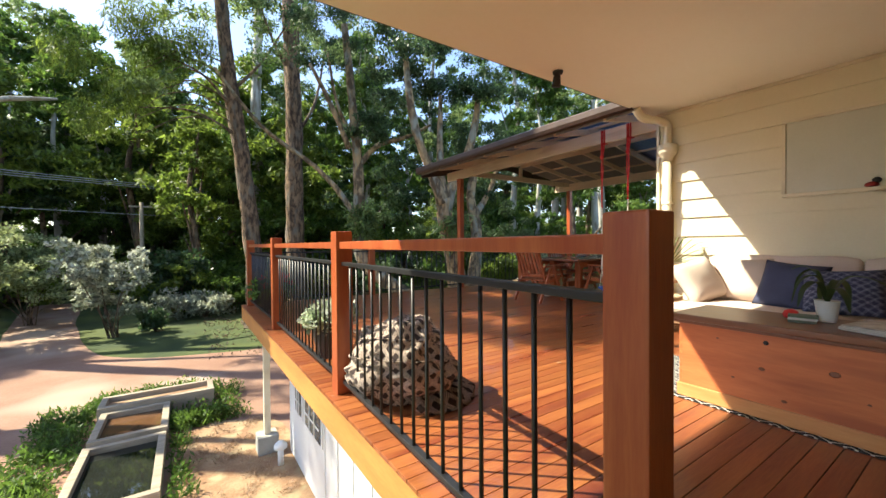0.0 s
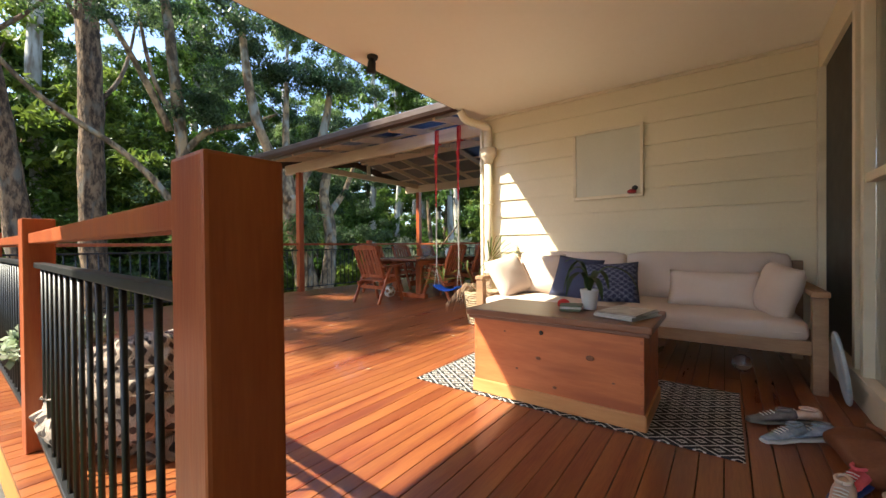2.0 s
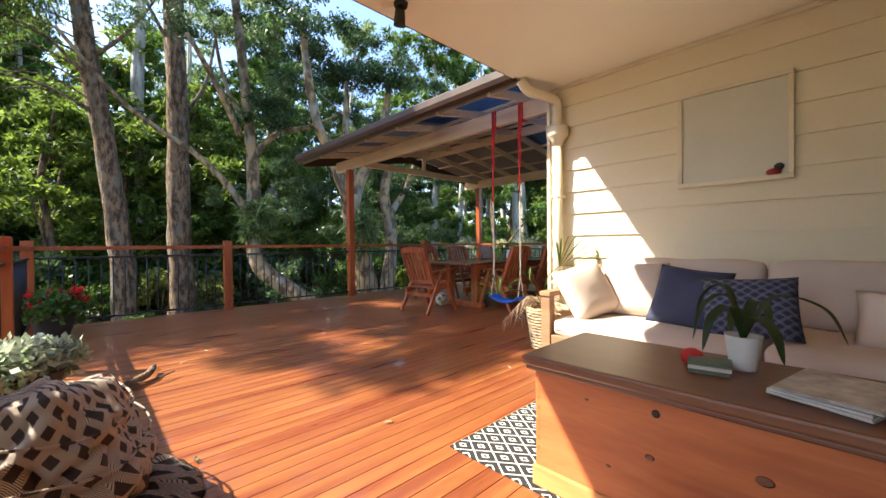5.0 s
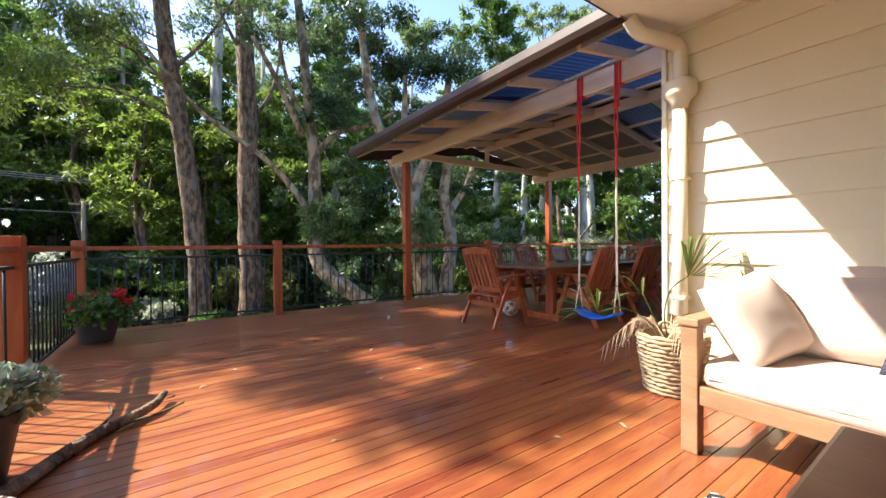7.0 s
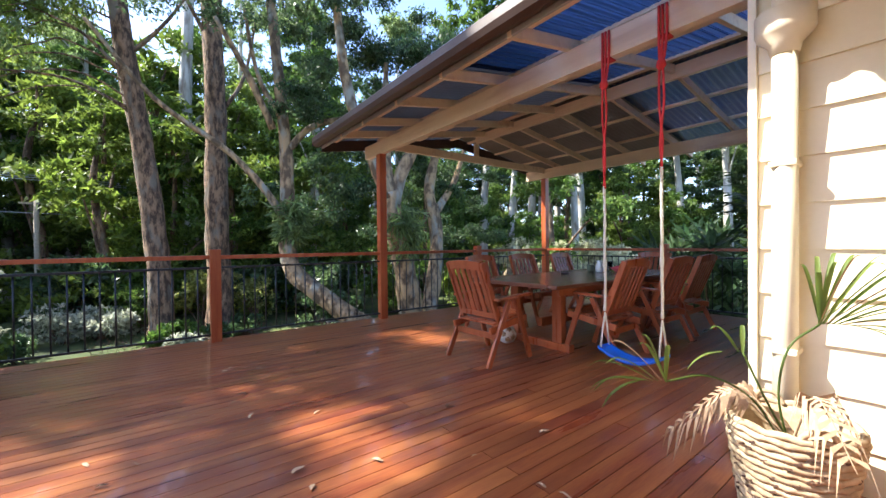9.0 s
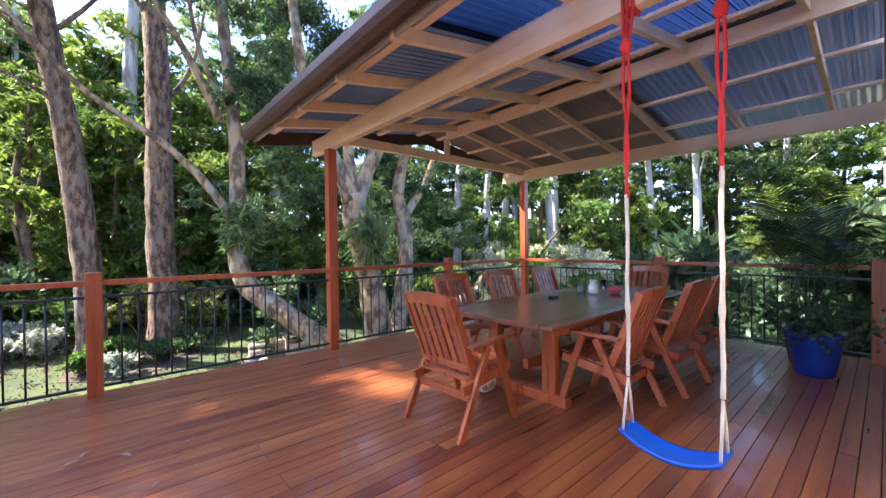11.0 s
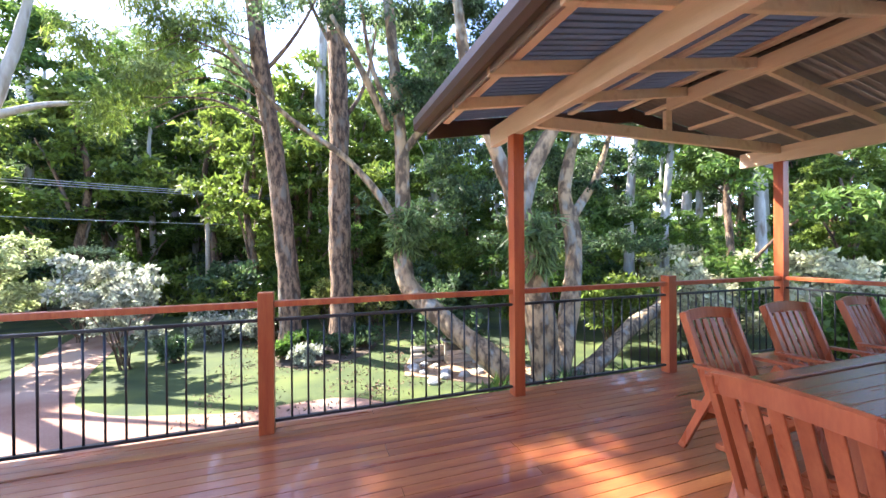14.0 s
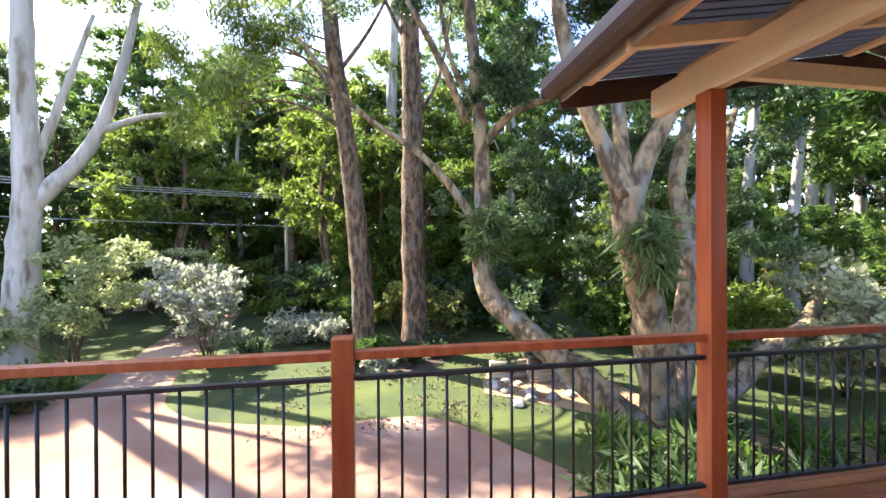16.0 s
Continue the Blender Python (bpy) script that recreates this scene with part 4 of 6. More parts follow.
def beam_between(a, b, w, h, side=Vector((0, 1, 0)), bevel=0.004):
    """A rounded bar from a to b; w along side, h across."""
    a, b, side = Vector(a), Vector(b), Vector(side)
    d = (b - a); L = d.length; d.normalize()
    s = (side - d * side.dot(d)).normalized(); n_ = d.cross(s)
    m = Matrix((d, s, n_)).transposed().to_4x4(); m.translation = a
    return B(0, -w / 2, -h / 2, L, w / 2, h / 2, bevel=bevel, m=m)

def dining_chair(at, turn):
    c = thing("dining_chair", "slatted timber garden armchair with curved top rail at the dining table", "chair", at, "chairs round the table", turn)
    W = 0.29
    for s in (-1, 1):
        y = s * W
        part("front_leg", beam_between((0.29, y, 0), (0.08, y, 0.615), 0.032, 0.05), CHAIRWOOD, c)
        part("back_leg", beam_between((-0.31, y, 0), (-0.02, y, 0.60), 0.032, 0.05), CHAIRWOOD, c)
        part("armrest", beam_between((-0.20, y, 0.622), (0.30, y, 0.645), 0.06, 0.024), CHAIRWOOD, c)
        part("back_post", beam_between((-0.10, s * (W - 0.045), 0.36), (-0.33, s * (W - 0.045), 0.97), 0.03, 0.055), CHAIRWOOD, c)
        part("side_rail", beam_between((-0.25, s * (W - 0.034), 0.33), (0.27, s * (W - 0.034), 0.41), 0.03, 0.065), CHAIRWOOD, c)
    bm = bmesh.new()
    pts = [(-0.315 - 0.03 * (1 - (k / 4 - 1) ** 2), -0.245 + 0.49 * k / 8, 0.93 + 0.022 * (1 - (k / 4 - 1) ** 2)) for k in range(9)]
    prev = None
    for k, p in enumerate(pts):
        ring = [bm.verts.new((p[0] + dx, p[1], p[2] + dz)) for dx, dz in ((-0.014, -0.04), (0.014, -0.035), (0.0, 0.045), (-0.026, 0.04))]
        if prev:
            for i in range(4):
                bm.faces.new((prev[i], prev[(i + 1) % 4], ring[(i + 1) % 4], ring[i]))
        else:
            bm.faces.new(ring[::-1])
        prev = ring
    bm.faces.new(prev)
    part("top_rail", bm, CHAIRWOOD, c)
    part("lower_back_rail", beam_between((-0.155, -0.23, 0.46), (-0.155, 0.23, 0.46), 0.022, 0.055, (1, 0, 0)), CHAIRWOOD, c)
    for i in range(6):
        y = -0.19 + 0.076 * i
        part("back_slat", beam_between((-0.155, y, 0.47), (-0.325, y, 0.91), 0.05, 0.012), CHAIRWOOD, c)
    for i in range(7):
        x = -0.16 + 0.07 * i
        part("seat_slat", beam_between((x, -0.24, 0.385 + 0.15 * (x + 0.16)), (x, 0.24, 0.385 + 0.15 * (x + 0.16)), 0.058, 0.016, (1, 0, 0.15)), CHAIRWOOD, c)
    part("cross_rail", beam_between((-0.18, -0.27, 0.27), (-0.18, 0.27, 0.27), 0.022, 0.06, (1, 0, 0)), CHAIRWOOD, c)
    return c
ch = dining_chair((5.30, 4.79, 0), 2)
for x, y, r in ((6.33, 5.72, -90), (7.18, 5.70, -93), (8.14, 5.68, -88), (8.85, 4.90, 180), (6.33, 4.12, 92), (7.25, 4.06, 88), (8.1, 4.1, 90)):
    copy_thing(ch, pose(x, y, 0, 0, 0, r))

def on_table(name, label, cat, prof, material, x, y, sides=16):
    bm = bmesh.new(); lathe(bm, prof, sides)
    ob = part(name, bm, material, None); ob.matrix_basis = pose(x, y, 0.746); return tagged(ob, label, cat)
on_table("jug", "white ceramic jug on the dining table", "jug", [(0.04, 0), (0.055, 0.02), (0.05, 0.09), (0.035, 0.13), (0.042, 0.16), (0.035, 0.158)], CERAMIC, 7.45, 4.85)
on_table("drinking_glass", "clear drinking glass on the dining table", "glass", [(0.03, 0), (0.036, 0.14), (0.033, 0.138), (0.028, 0.01)], glass("tumbler glass", (0.95, 0.95, 0.95)), 7.72, 4.86)
on_table("bowl", "small coral red bowl on the dining table", "bowl", [(0.035, 0), (0.085, 0.05), (0.09, 0.06), (0.05, 0.075), (0.015, 0.09)], PINK, 7.62, 4.68)
on_table("candle_jar", "green glass candle jar on the dining table", "jar", [(0.045, 0), (0.05, 0.01), (0.05, 0.09), (0.046, 0.09), (0.044, 0.02)], GREENB, 7.50, 5.02)
on_table("ashtray", "small dark dish on the dining table", "dish", [(0.05, 0), (0.055, 0.02), (0.045, 0.018)], BLACK, 6.85, 4.98)
bm = bmesh.new(); bmesh.ops.create_icosphere(bm, subdivisions=3, radius=0.11)
for f in bm.faces: f.smooth = True
ball = part("football", bm, surface("scuffed white leather", (0.62, 0.58, 0.52), (0.72, 0.70, 0.66), 6, 0.6, 0.1, c3=(0.35, 0.10, 0.05), spots=9), None)
ball.matrix_basis = pose(5.80, 5.02, 0.112); tagged(ball, "scuffed white and brown football under the table", "ball")
for az, el in ((200, 10), (240, 40), (265, -10), (230, -25), (300, 25), (150, 30)):
    bm = bmesh.new(); lathe(bm, [(0.034, 0.1045), (0.02, 0.1085), (0.004, 0.1112)], 6)
    bmesh.ops.transform(bm, matrix=pose(0, 0, 0, 0, 0, az) @ pose(0, 0, 0, 0, 90 - el, 0), verts=bm.verts[:]); part("patch", bm, SOFAWOOD, ball, "brown leather patch")

# swing
sw_ = thing("rope_swing", "blue plastic swing seat on ropes tied with red straps", "swing", (BX - 0.075, 3.335, 0))
for s, low in ((-1, 1.64), (1, 1.56)):
    y = s * 0.208
    for dy in (-0.028, 0.0, 0.024):
        part("red_strap", T(smooth_line([(0.026, y + dy, BZ + 0.2), (0.024, y + dy, BZ + 0.02), (0.012, y + dy * 0.7, 2.44), (0.0, y + dy * 0.3, 2.36)], 5), 0.0095, 8), RED, sw_, "red webbing strap")
    for dy in (-0.011, 0.011):
        part("red_strap", T(smooth_line([(0.0, y + dy, 2.36), (0.004, y + dy * 1.4, 2.1), (0.0, y - dy * 0.6, 1.85), (0, y + dy * 0.4, low)], 5), 0.0085, 8), RED, sw_, "red webbing strap")
    part("beam_wrap", B(0.022, y - 0.036, BZ - 0.012, 0.118, y + 0.032, BZ - 0.001, bevel=0.004), RED, sw_)
    bm = bmesh.new(); lathe(bm, [(0.014, 2.32), (0.032, 2.345), (0.028, 2.375), (0.014, 2.40)], 10, (0, y, 0)); part("knot", bm, RED, sw_)
    rope = [(0.002 * math.sin(k * 0.9), y + 0.002 * math.sin(k * 1.1 + s), low + 0.02 - (low - 0.60) * k / 12) for k in range(13)]
    part("rope", T(smooth_line(rope, 3), [0.0105 + 0.001 * math.sin(i * 1.3) + (0.005 if i in (22, 23) else 0) for i in range(37)], 8), ROPE, sw_)
    for k in (-1, 1):
        part("cord", T([(0, y, 0.61), (k * 0.03, y * 1.01, 0.5), (k * 0.06, y * 1.02, 0.345)], 0.007, 6), ROPE, sw_)
bm = bmesh.new(); prev = None
for k in range(13):
    t = k / 6 - 1; zz = 0.285 + 0.07 * t * t
    ring = [bm.verts.new((dx, 0.225 * t, zz + dz)) for dx, dz in ((-0.085, 0.012), (-0.08, -0.012), (0.08, -0.012), (0.085, 0.012), (0.07, 0.006), (-0.07, 0.006))]
    if prev:
        for i in range(6): bm.faces.new((prev[i], prev[(i + 1) % 6], ring[(i + 1) % 6], ring[i])).smooth = True
    else: bm.faces.new(ring[::-1])
    prev = ring
bm.faces.new(prev); part("seat", bm, BLUE, sw_, "curved blue plastic seat")

# palm in a basket
def frond(base, tip, rise, n=16, width=0.11, droop=0.12, material=FROND, seed=0):
    """An arching stem with narrow leaflets to both sides."""
    rng = random.Random(seed)
    a, b = Vector(base), Vector(tip)
    mid = (a + b) / 2 + Vector((0, 0, rise))
    line = smooth_line([a, a.lerp(mid, 0.55) + Vector((0, 0, rise * 0.25)), mid, b], 8)
    bm = bmesh.new()
    tube(bm, line, [0.006 * (1 - 0.75 * i / len(line)) for i in range(len(line))], 5)
    N = len(line)
    for i in range(n):
        t = (0.35 if n > 12 else 0.6) + (0.63 if n > 12 else 0.39) * i / n
        k = min(N - 2, int(t * (N - 1))); p = line[k].lerp(line[k + 1], t * (N - 1) - k)
        d = (line[k + 1] - line[k]).normalized()
        s = d.cross(Vector((0, 0, 1))); s = s.normalized() if s.length > 0.05 else Vector((1, 0, 0))
        for sg in (-1, 1):
            L = width * (1.1 - 0.6 * abs(t - 0.6)) * rng.uniform(0.8, 1.2)
            e1 = p + (s * sg * 0.5 + d * 0.3) * L; e2 = p + (s * sg * 0.8 + d * 0.75) * L - Vector((0, 0, droop * L / width * 0.6))
            wv_ = d * (0.011 if n > 12 else 0.014)
            v = [bm.verts.new(q) for q in (p - wv_ * 0.5, e1 - wv_, e2, e1 + wv_, p + wv_ * 0.5)]
            bm.faces.new(v)
    return mesh_of(bm, "frond", material)
bk = thing("potted_palm", "young palm in a woven seagrass basket beside the wall corner", "plant", (4.70, 2.34, 0))
bm = bmesh.new(); lathe(bm, [(0.15, 0), (0.16, 0.01), (0.210, 0.385), (0.200, 0.39), (0.185, 0.35), (0.15, 0.05)], 28)
bskt = part("basket", bm, BASKET, bk, "woven seagrass basket")
rr = random.Random(4)
for row in range(13):
    z = 0.018 + row * 0.029; r = 0.161 + 0.045 * z / 0.33 + 0.004
    part("weave", T([(r * (1 + 0.018 * math.sin(k * 2.1 + row * math.pi)) * math.cos(2 * math.pi * k / 48), r * (1 + 0.018 * math.sin(k * 2.1 + row * math.pi)) * math.sin(2 * math.pi * k / 48), z + 0.003 * math.sin(k * 1.7 + row)) for k in range(49)], 0.0145, 6), BASKET, bskt)
part("rim", T([(0.212 * math.cos(2 * math.pi * k / 40), 0.212 * math.sin(2 * math.pi * k / 40), 0.392 + 0.006 * math.sin(k * 1.9)) for k in range(41)], 0.015, 7), BASKET, bskt)
for a in (0.6, 0.6 + math.pi):
    part("handle", T(smooth_line([(0.2 * math.cos(a - 0.3), 0.2 * math.sin(a - 0.3), 0.385), (0.215 * math.cos(a - 0.15), 0.215 * math.sin(a - 0.15), 0.43), (0.215 * math.cos(a + 0.15), 0.215 * math.sin(a + 0.15), 0.43), (0.2 * math.cos(a + 0.3), 0.2 * math.sin(a + 0.3), 0.385)], 5), 0.011, 7), BASKET, bskt)
fleck = mesh_of(B(-0.002, -0.012, -0.004, 0.003, 0.012, 0.004), "dark_strand", DARKWOOD)
for k in range(110):
    a = rr.uniform(0, 6.28); z = 0.03 + 0.029 * rr.randrange(12) + 0.014; r = 0.161 + 0.045 * z / 0.33 + 0.0165
    piece("dark_strand", fleck, bskt, pose(r * math.cos(a), r * math.sin(a), z, rr.uniform(10, 30), 0, math.degrees(a)))
bm = bmesh.new(); lathe(bm, [(0.17, 0.25), (0.05, 0.28)], 16); part("soil", bm, surface("potting mulch", (0.2, 0.16, 0.12), (0.4, 0.34, 0.28), 30, 0.9, 0.6), bk)
for stem, reach, n_leaf, length in (([(0.02, 0.01, 0.27), (-0.04, 0.03, 0.5), (-0.02, 0.0, 0.7), (0.06, -0.08, 0.80)], (0.62, -0.78), 22, 0.42), ([(0.0, 0.02, 0.27), (-0.12, 0.10, 0.48), (-0.24, 0.22, 0.57), (-0.36, 0.34, 0.54)], (-0.72, 0.70), 10, 0.27), ([(0.03, 0.0, 0.27), (-0.08, 0.05, 0.45), (-0.16, 0.12, 0.68)], (-0.6, 0.5), 3, 0.2)):
    palm_stem = part("frond", T(smooth_line(stem, 6), 0.0045, 6), FROND, bk)
    tip = Vector(stem[-1])
    for k in range(n_leaf):
        f = k / (n_leaf - 1); side_ = 1 if k % 2 else -1
        lift = math.radians(100 - 120 * f)
        d = Vector((reach[0] * math.cos(lift) - reach[1] * 0.28 * side_, reach[1] * math.cos(lift) + reach[0] * 0.28 * side_, math.sin(lift))).normalized()
        L = length * (0.72 + 0.4 * math.sin(math.pi * f))
        o = tip + Vector((reach[0], reach[1], 0)) * 0.16 * max(0, f - 0.35)
        part("leaflet", strap_leaf([o, o + d * L * 0.4 + Vector((0, 0, 0.01)), o + d * L * 0.75 - Vector((0, 0, 0.02 * L)), o + d * L - Vector((0, 0, 0.22 * L))], 0.0095, 0.4), STRAW if k % 6 == 4 else FROND, palm_stem)
for i, tip in enumerate(((-0.22, 0.42, 0.22), (-0.26, -0.22, 0.36), (0.05, 0.42, 0.2))):
    me = frond((0.0, 0.0, 0.28), tip, 0.22, 13, 0.10, 0.2, STRAW, 20 + i); piece("dead_frond", me, bk, pose(0, 0, 0))

# flower pots by the railing
def leafy_pot(name, label, at, r, h, mats, leafmats, n, spread, seed, hue=RED, flowers=0, leaf=0.06):
    p = thing(name, label, "plant", at)
    bm = bmesh.new(); lathe(bm, [(r * 0.65, 0), (r * 0.7, 0.01), (r, h * 0.95), (r * 1.04, h), (r * 0.9, h), (r * 0.85, h * 0.85)], 22); part("pot", bm, mats, p)
    bm = bmesh.new(); lathe(bm, [(r * 0.86, h * 0.86), (0.02, h * 0.9)], 14); part("soil", bm, DARKWOOD, p)
    me = leaves([(0, 0, h + spread * 0.35), (spread * 0.4, 0.1, h + spread * 0.2), (-spread * 0.4, -0.1, h + spread * 0.25)], [(spread, spread, spread * 0.6)] * 3, n, leaf, seed, 1.5, 0.1, leafmats, "foliage")
    ob = new("foliage", me); ob.parent = p
    for i in range(8):
        a = i * 0.8; part("stem", T([(0, 0, h * 0.86), (spread * 0.4 * math.cos(a), spread * 0.4 * math.sin(a), h + spread * 0.4)], 0.004, 4), LEAFMID, p)
    rng = random.Random(seed)
    for i in range(flowers):
        a = rng.uniform(0, 6.28); q = rng.uniform(0.3, 1.0) * spread
        fl = leaves([(q * math.cos(a), q * math.sin(a), h + spread * rng.uniform(0.4, 0.95))], [0.04], 26, 0.03, seed + i, 1.1, 0, hue, "flower")
        ob = new("flower", fl); ob.parent = p
PETAL = leafy("red petals", (0.55, 0.01, 0.012), (0.75, 0.03, 0.03), 0.2)
leafy_pot("potted_geranium", "red geranium in a dark grey pot by the railing", (1.16, 6.68, 0), 0.20, 0.26, TERRA, LEAFMID, 1500, 0.30, 5, PETAL, 18)
leafy_pot("potted_dusty_miller", "white and silver leaved plant in a black pot by the railing", (1.12, 3.55, 0), 0.18, 0.32, TERRA, leafy("white edged leaves", (0.16, 0.24, 0.09), (0.66, 0.68, 0.54), 0.5, 0.35, 0.5, 9.0), 3400, 0.21, 8, leaf=0.05)
leafy_pot("potted_shrub", "dark leaved shrub in a blue glazed pot", (8.55, 3.12, 0), 0.22, 0.42, BLUEPOT, LEAFDARK, 700, 0.45, 9)
bp = thing("potted_cane_palm", "tall cane palm with arching dark fronds beside the deck", "plant", (8.95, 3.2, 0))
bm = bmesh.new(); lathe(bm, [(0.16, 0), (0.22, 0.36), (0.23, 0.38), (0.2, 0.37), (0.18, 0.3)], 20); part("pot", bm, TERRA, bp)
for i in range(16):
    a = i * 2.399; r = 0.5 + 0.35 * ((i * 7) % 5) / 4
    me = frond((0.06 * math.cos(a), 0.06 * math.sin(a), 0.32), (r * math.cos(a), r * math.sin(a), 1.1 + 0.9 * ((i * 3) % 7) / 6), 0.55, 26, 0.30, 0.16, LEAFDARK, i); piece("frond", me, bp, pose(0, 0, 0))

# fallen branch and leaves on the deck
br = thing("fallen_branch", "dry forked fallen branch lying on the deck", "branch", (1.35, 3.6, 0.032))
part("stem", T(smooth_line([(-0.25, -0.75, 0.0), (-0.05, -0.25, 0.005), (0.12, 0.15, 0.0), (0.38, 0.42, 0.02), (0.45, 0.62, 0.03)], 6), [0.016 + 0.016 * math.sin(i / 8) for i in range(25)], 7, 0.3), BARK, br)
part("twig", T(smooth_line([(0.12, 0.15, 0), (0.2, 0.4, 0.02), (0.18, 0.55, 0.04)], 5), 0.009, 6), BARK, br)
part("twig", T(smooth_line([(0.25, 0.28, 0.0), (0.42, 0.3, 0.01), (0.55, 0.38, 0.02)], 5), 0.008, 6), BARK, br)
rng = random.Random(12)
leaf_me = []
for k in range(4):
    bm = strap_leaf([(0, 0, 0), (0.03, 0.004, 0.01), (0.065, -0.006, 0.012), (0.1, 0.0, 0.004 + 0.004 * k)], 0.012 + 0.003 * k, 0.4)
    leaf_me.append(mesh_of(bm, "fallen_leaf", (STRAW, BASKET, BARK, STRAW)[k]))
for i in range(46):
    ob = new("fallen_leaf", leaf_me[rng.randrange(4)])
    ob.matrix_basis = pose(rng.uniform(1.2, 5.2), rng.uniform(2.0, 7.0), 0.003, 0, 0, rng.uniform(0, 360)); ob.scale = [rng.uniform(0.35, 0.8)] * 3
    tagged(ob, "dry fallen leaf lying on the deck", "leaf", "fallen leaves on the deck")

# ---- below the deck ----
sup = thing("support_post", "cream painted post on a concrete footing holding the deck corner", "post", (1.12, 7.1, G))
part("shaft", B(-0.05, -0.05, 0.32, 0.05, 0.05, -G - 0.245, bevel=0.005), CREAMTRIM, sup)
part("footing", B(-0.16, -0.16, 0.0, 0.16, 0.16, 0.32, bevel=0.015), CONCRETE, sup)
vent = thing("vent_pipe", "white plastic drain vent with mushroom cap", "pipe", (1.22, 6.5, G + 0.03))
part("pipe", T([(0, 0, 0), (0, 0, 0.26)], 0.045, 14), WHITE, vent)
bm = bmesh.new(); lathe(bm, [(0.05, 0.25), (0.1, 0.27), (0.1, 0.32), (0.05, 0.37), (0.01, 0.38)], 16); part("cap", bm, WHITE, vent)
def lower_window(y0, y1):
    w = structure("window_lower", B(1.425, y0 - 0.05, -1.62, 1.447, y1 + 0.05, -0.92, bevel=0.003), WHITE, "white framed lower storey window with glazing bars", "window")
    part("pane", B(1.416, y0, -1.58, 1.424, y1, -0.96), surface("dim window pane", (0.06, 0.07, 0.08), (0.1, 0.11, 0.12), 3, 0.1, 0), w)
    for k in range(1, 3):
        y = y0 + (y1 - y0) * k / 3
        part("glazing_bar", B(1.402, y - 0.012, -1.58, 1.415, y + 0.012, -0.96), WHITE, w)
    for z in (-1.38, -1.17):
        part("glazing_bar", B(1.395, y0, z - 0.012, 1.401, y1, z + 0.012), WHITE, w)
lower_window(5.0, 5.75); lower_window(6.0, 6.35)

def sleeper_bed(name, label, x0, y0, x1, y1, inside, h, mat_in):
    t = 0.11
    b_ = thing(name, label, "garden bed", (x0, y0, G))
    X, Y = x1 - x0, y1 - y0
    part("sleeper", B(0, 0, 0, X, t, h, bevel=0.012), OLDTIMBER, b_); part("sleeper", B(0, Y - t, 0, X, Y, h, bevel=0.012), OLDTIMBER, b_)
    part("sleeper", B(0, t + 0.002, 0, t, Y - t - 0.002, h, bevel=0.012), OLDTIMBER, b_); part("sleeper", B(X - t, t + 0.002, 0, X, Y - t - 0.002, h, bevel=0.012), OLDTIMBER, b_)
    part(inside, B(t + 0.002, t + 0.002, 0, X - t - 0.002, Y - t - 0.002, h - 0.10), mat_in, b_)
    return b_
WATER = surface("still dark pond water", (0.012, 0.014, 0.012), (0.02, 0.022, 0.018), 1, 0.02, 0.01, rough2=0.03, fine=3)
MUD = surface("brown shallow water", (0.10, 0.05, 0.025), (0.14, 0.07, 0.03), 2, 0.06, 0.02, rough2=0.1)
sleeper_bed("pond", "timber sleeper pond full of still water", -1.42, 6.3, -0.32, 8.32, "water", 0.28, WATER)
sleeper_bed("pond", "timber sleeper pond with shallow brown water", -1.38, 8.34, -0.30, 9.7, "water", 0.34, MUD)
sleeper_bed("garden_bed", "timber sleeper bed of bare red soil", -1.45, 9.73, 0.48, 10.45, "soil", 0.42, DIRT)
# clumps of ground cover round the ponds
cen, rad = [], []
rng = random.Random(3)
for i in range(150):
    t = rng.random()
    if t < 0.42:
        x, y = rng.uniform(-2.3, -1.55), rng.uniform(6.0, 10.9)
    elif t < 0.72:
        x, y = rng.uniform(-1.6, 0.6), rng.uniform(10.5, 11.4)
    else:
        x, y = rng.uniform(-0.28, 0.9), rng.uniform(8.7, 10.6) if rng.random() < 0.6 else 9.0
        if x > 0.1 and y < 8.9: x -= 0.5
    cen.append((x, y, G + 0.10)); rad.append((0.28, 0.28, 0.17))
for i in range(14):
    cen.append((rng.uniform(-0.22, 0.05), rng.uniform(6.2, 8.8), G + 0.08)); rad.append((0.15, 0.25, 0.14))
gc = new("ground_cover", leaves(cen, rad, 16000, 0.10, 21, 3.5, -0.7, LEAFMID, "ground_cover"))
tagged(gc, "dense strappy green ground cover round the ponds", "ground cover", kind="stuff")

wr_ = random.Random(31)
dry = new("dry_weeds", leaves([(wr_.uniform(-0.1, 1.4), wr_.uniform(4.0, 8.5), G + 0.05) for k in range(90)], [(0.16, 0.16, 0.03)] * 90, 5200, 0.05, 33, 5.0, -0.4, STRAW, "dry_weeds"))
tagged(dry, "dry straw and leaf litter on the bare earth", "leaf litter", kind="stuff")
lit = new("leaf_litter", leaves([(wr_.uniform(0.5, 11), wr_.uniform(13.5, 22), G + 0.02) for k in range(160)], [(0.5, 0.5, 0.02)] * 160, 5200, 0.09, 34, 2.5, 0.0, BARK, "leaf_litter"))
tagged(lit, "brown fallen leaves scattered over the lawn", "leaf litter", kind="stuff")

# ---- trees ----
def trunk_mesh(pts, r0, r1, material, sides=12, rough=0.25, n=6, name="trunk"):
    line = smooth_line(pts, n)
    N = len(line)
    rad_ = [r1 + (r0 - r1) * (1 - i / (N - 1)) ** 0.85 + (r0 * 0.25 * max(0, 1 - i / 2) if r0 > 0.2 else 0) for i in range(N)]
    return T(line, rad_, sides, rough)

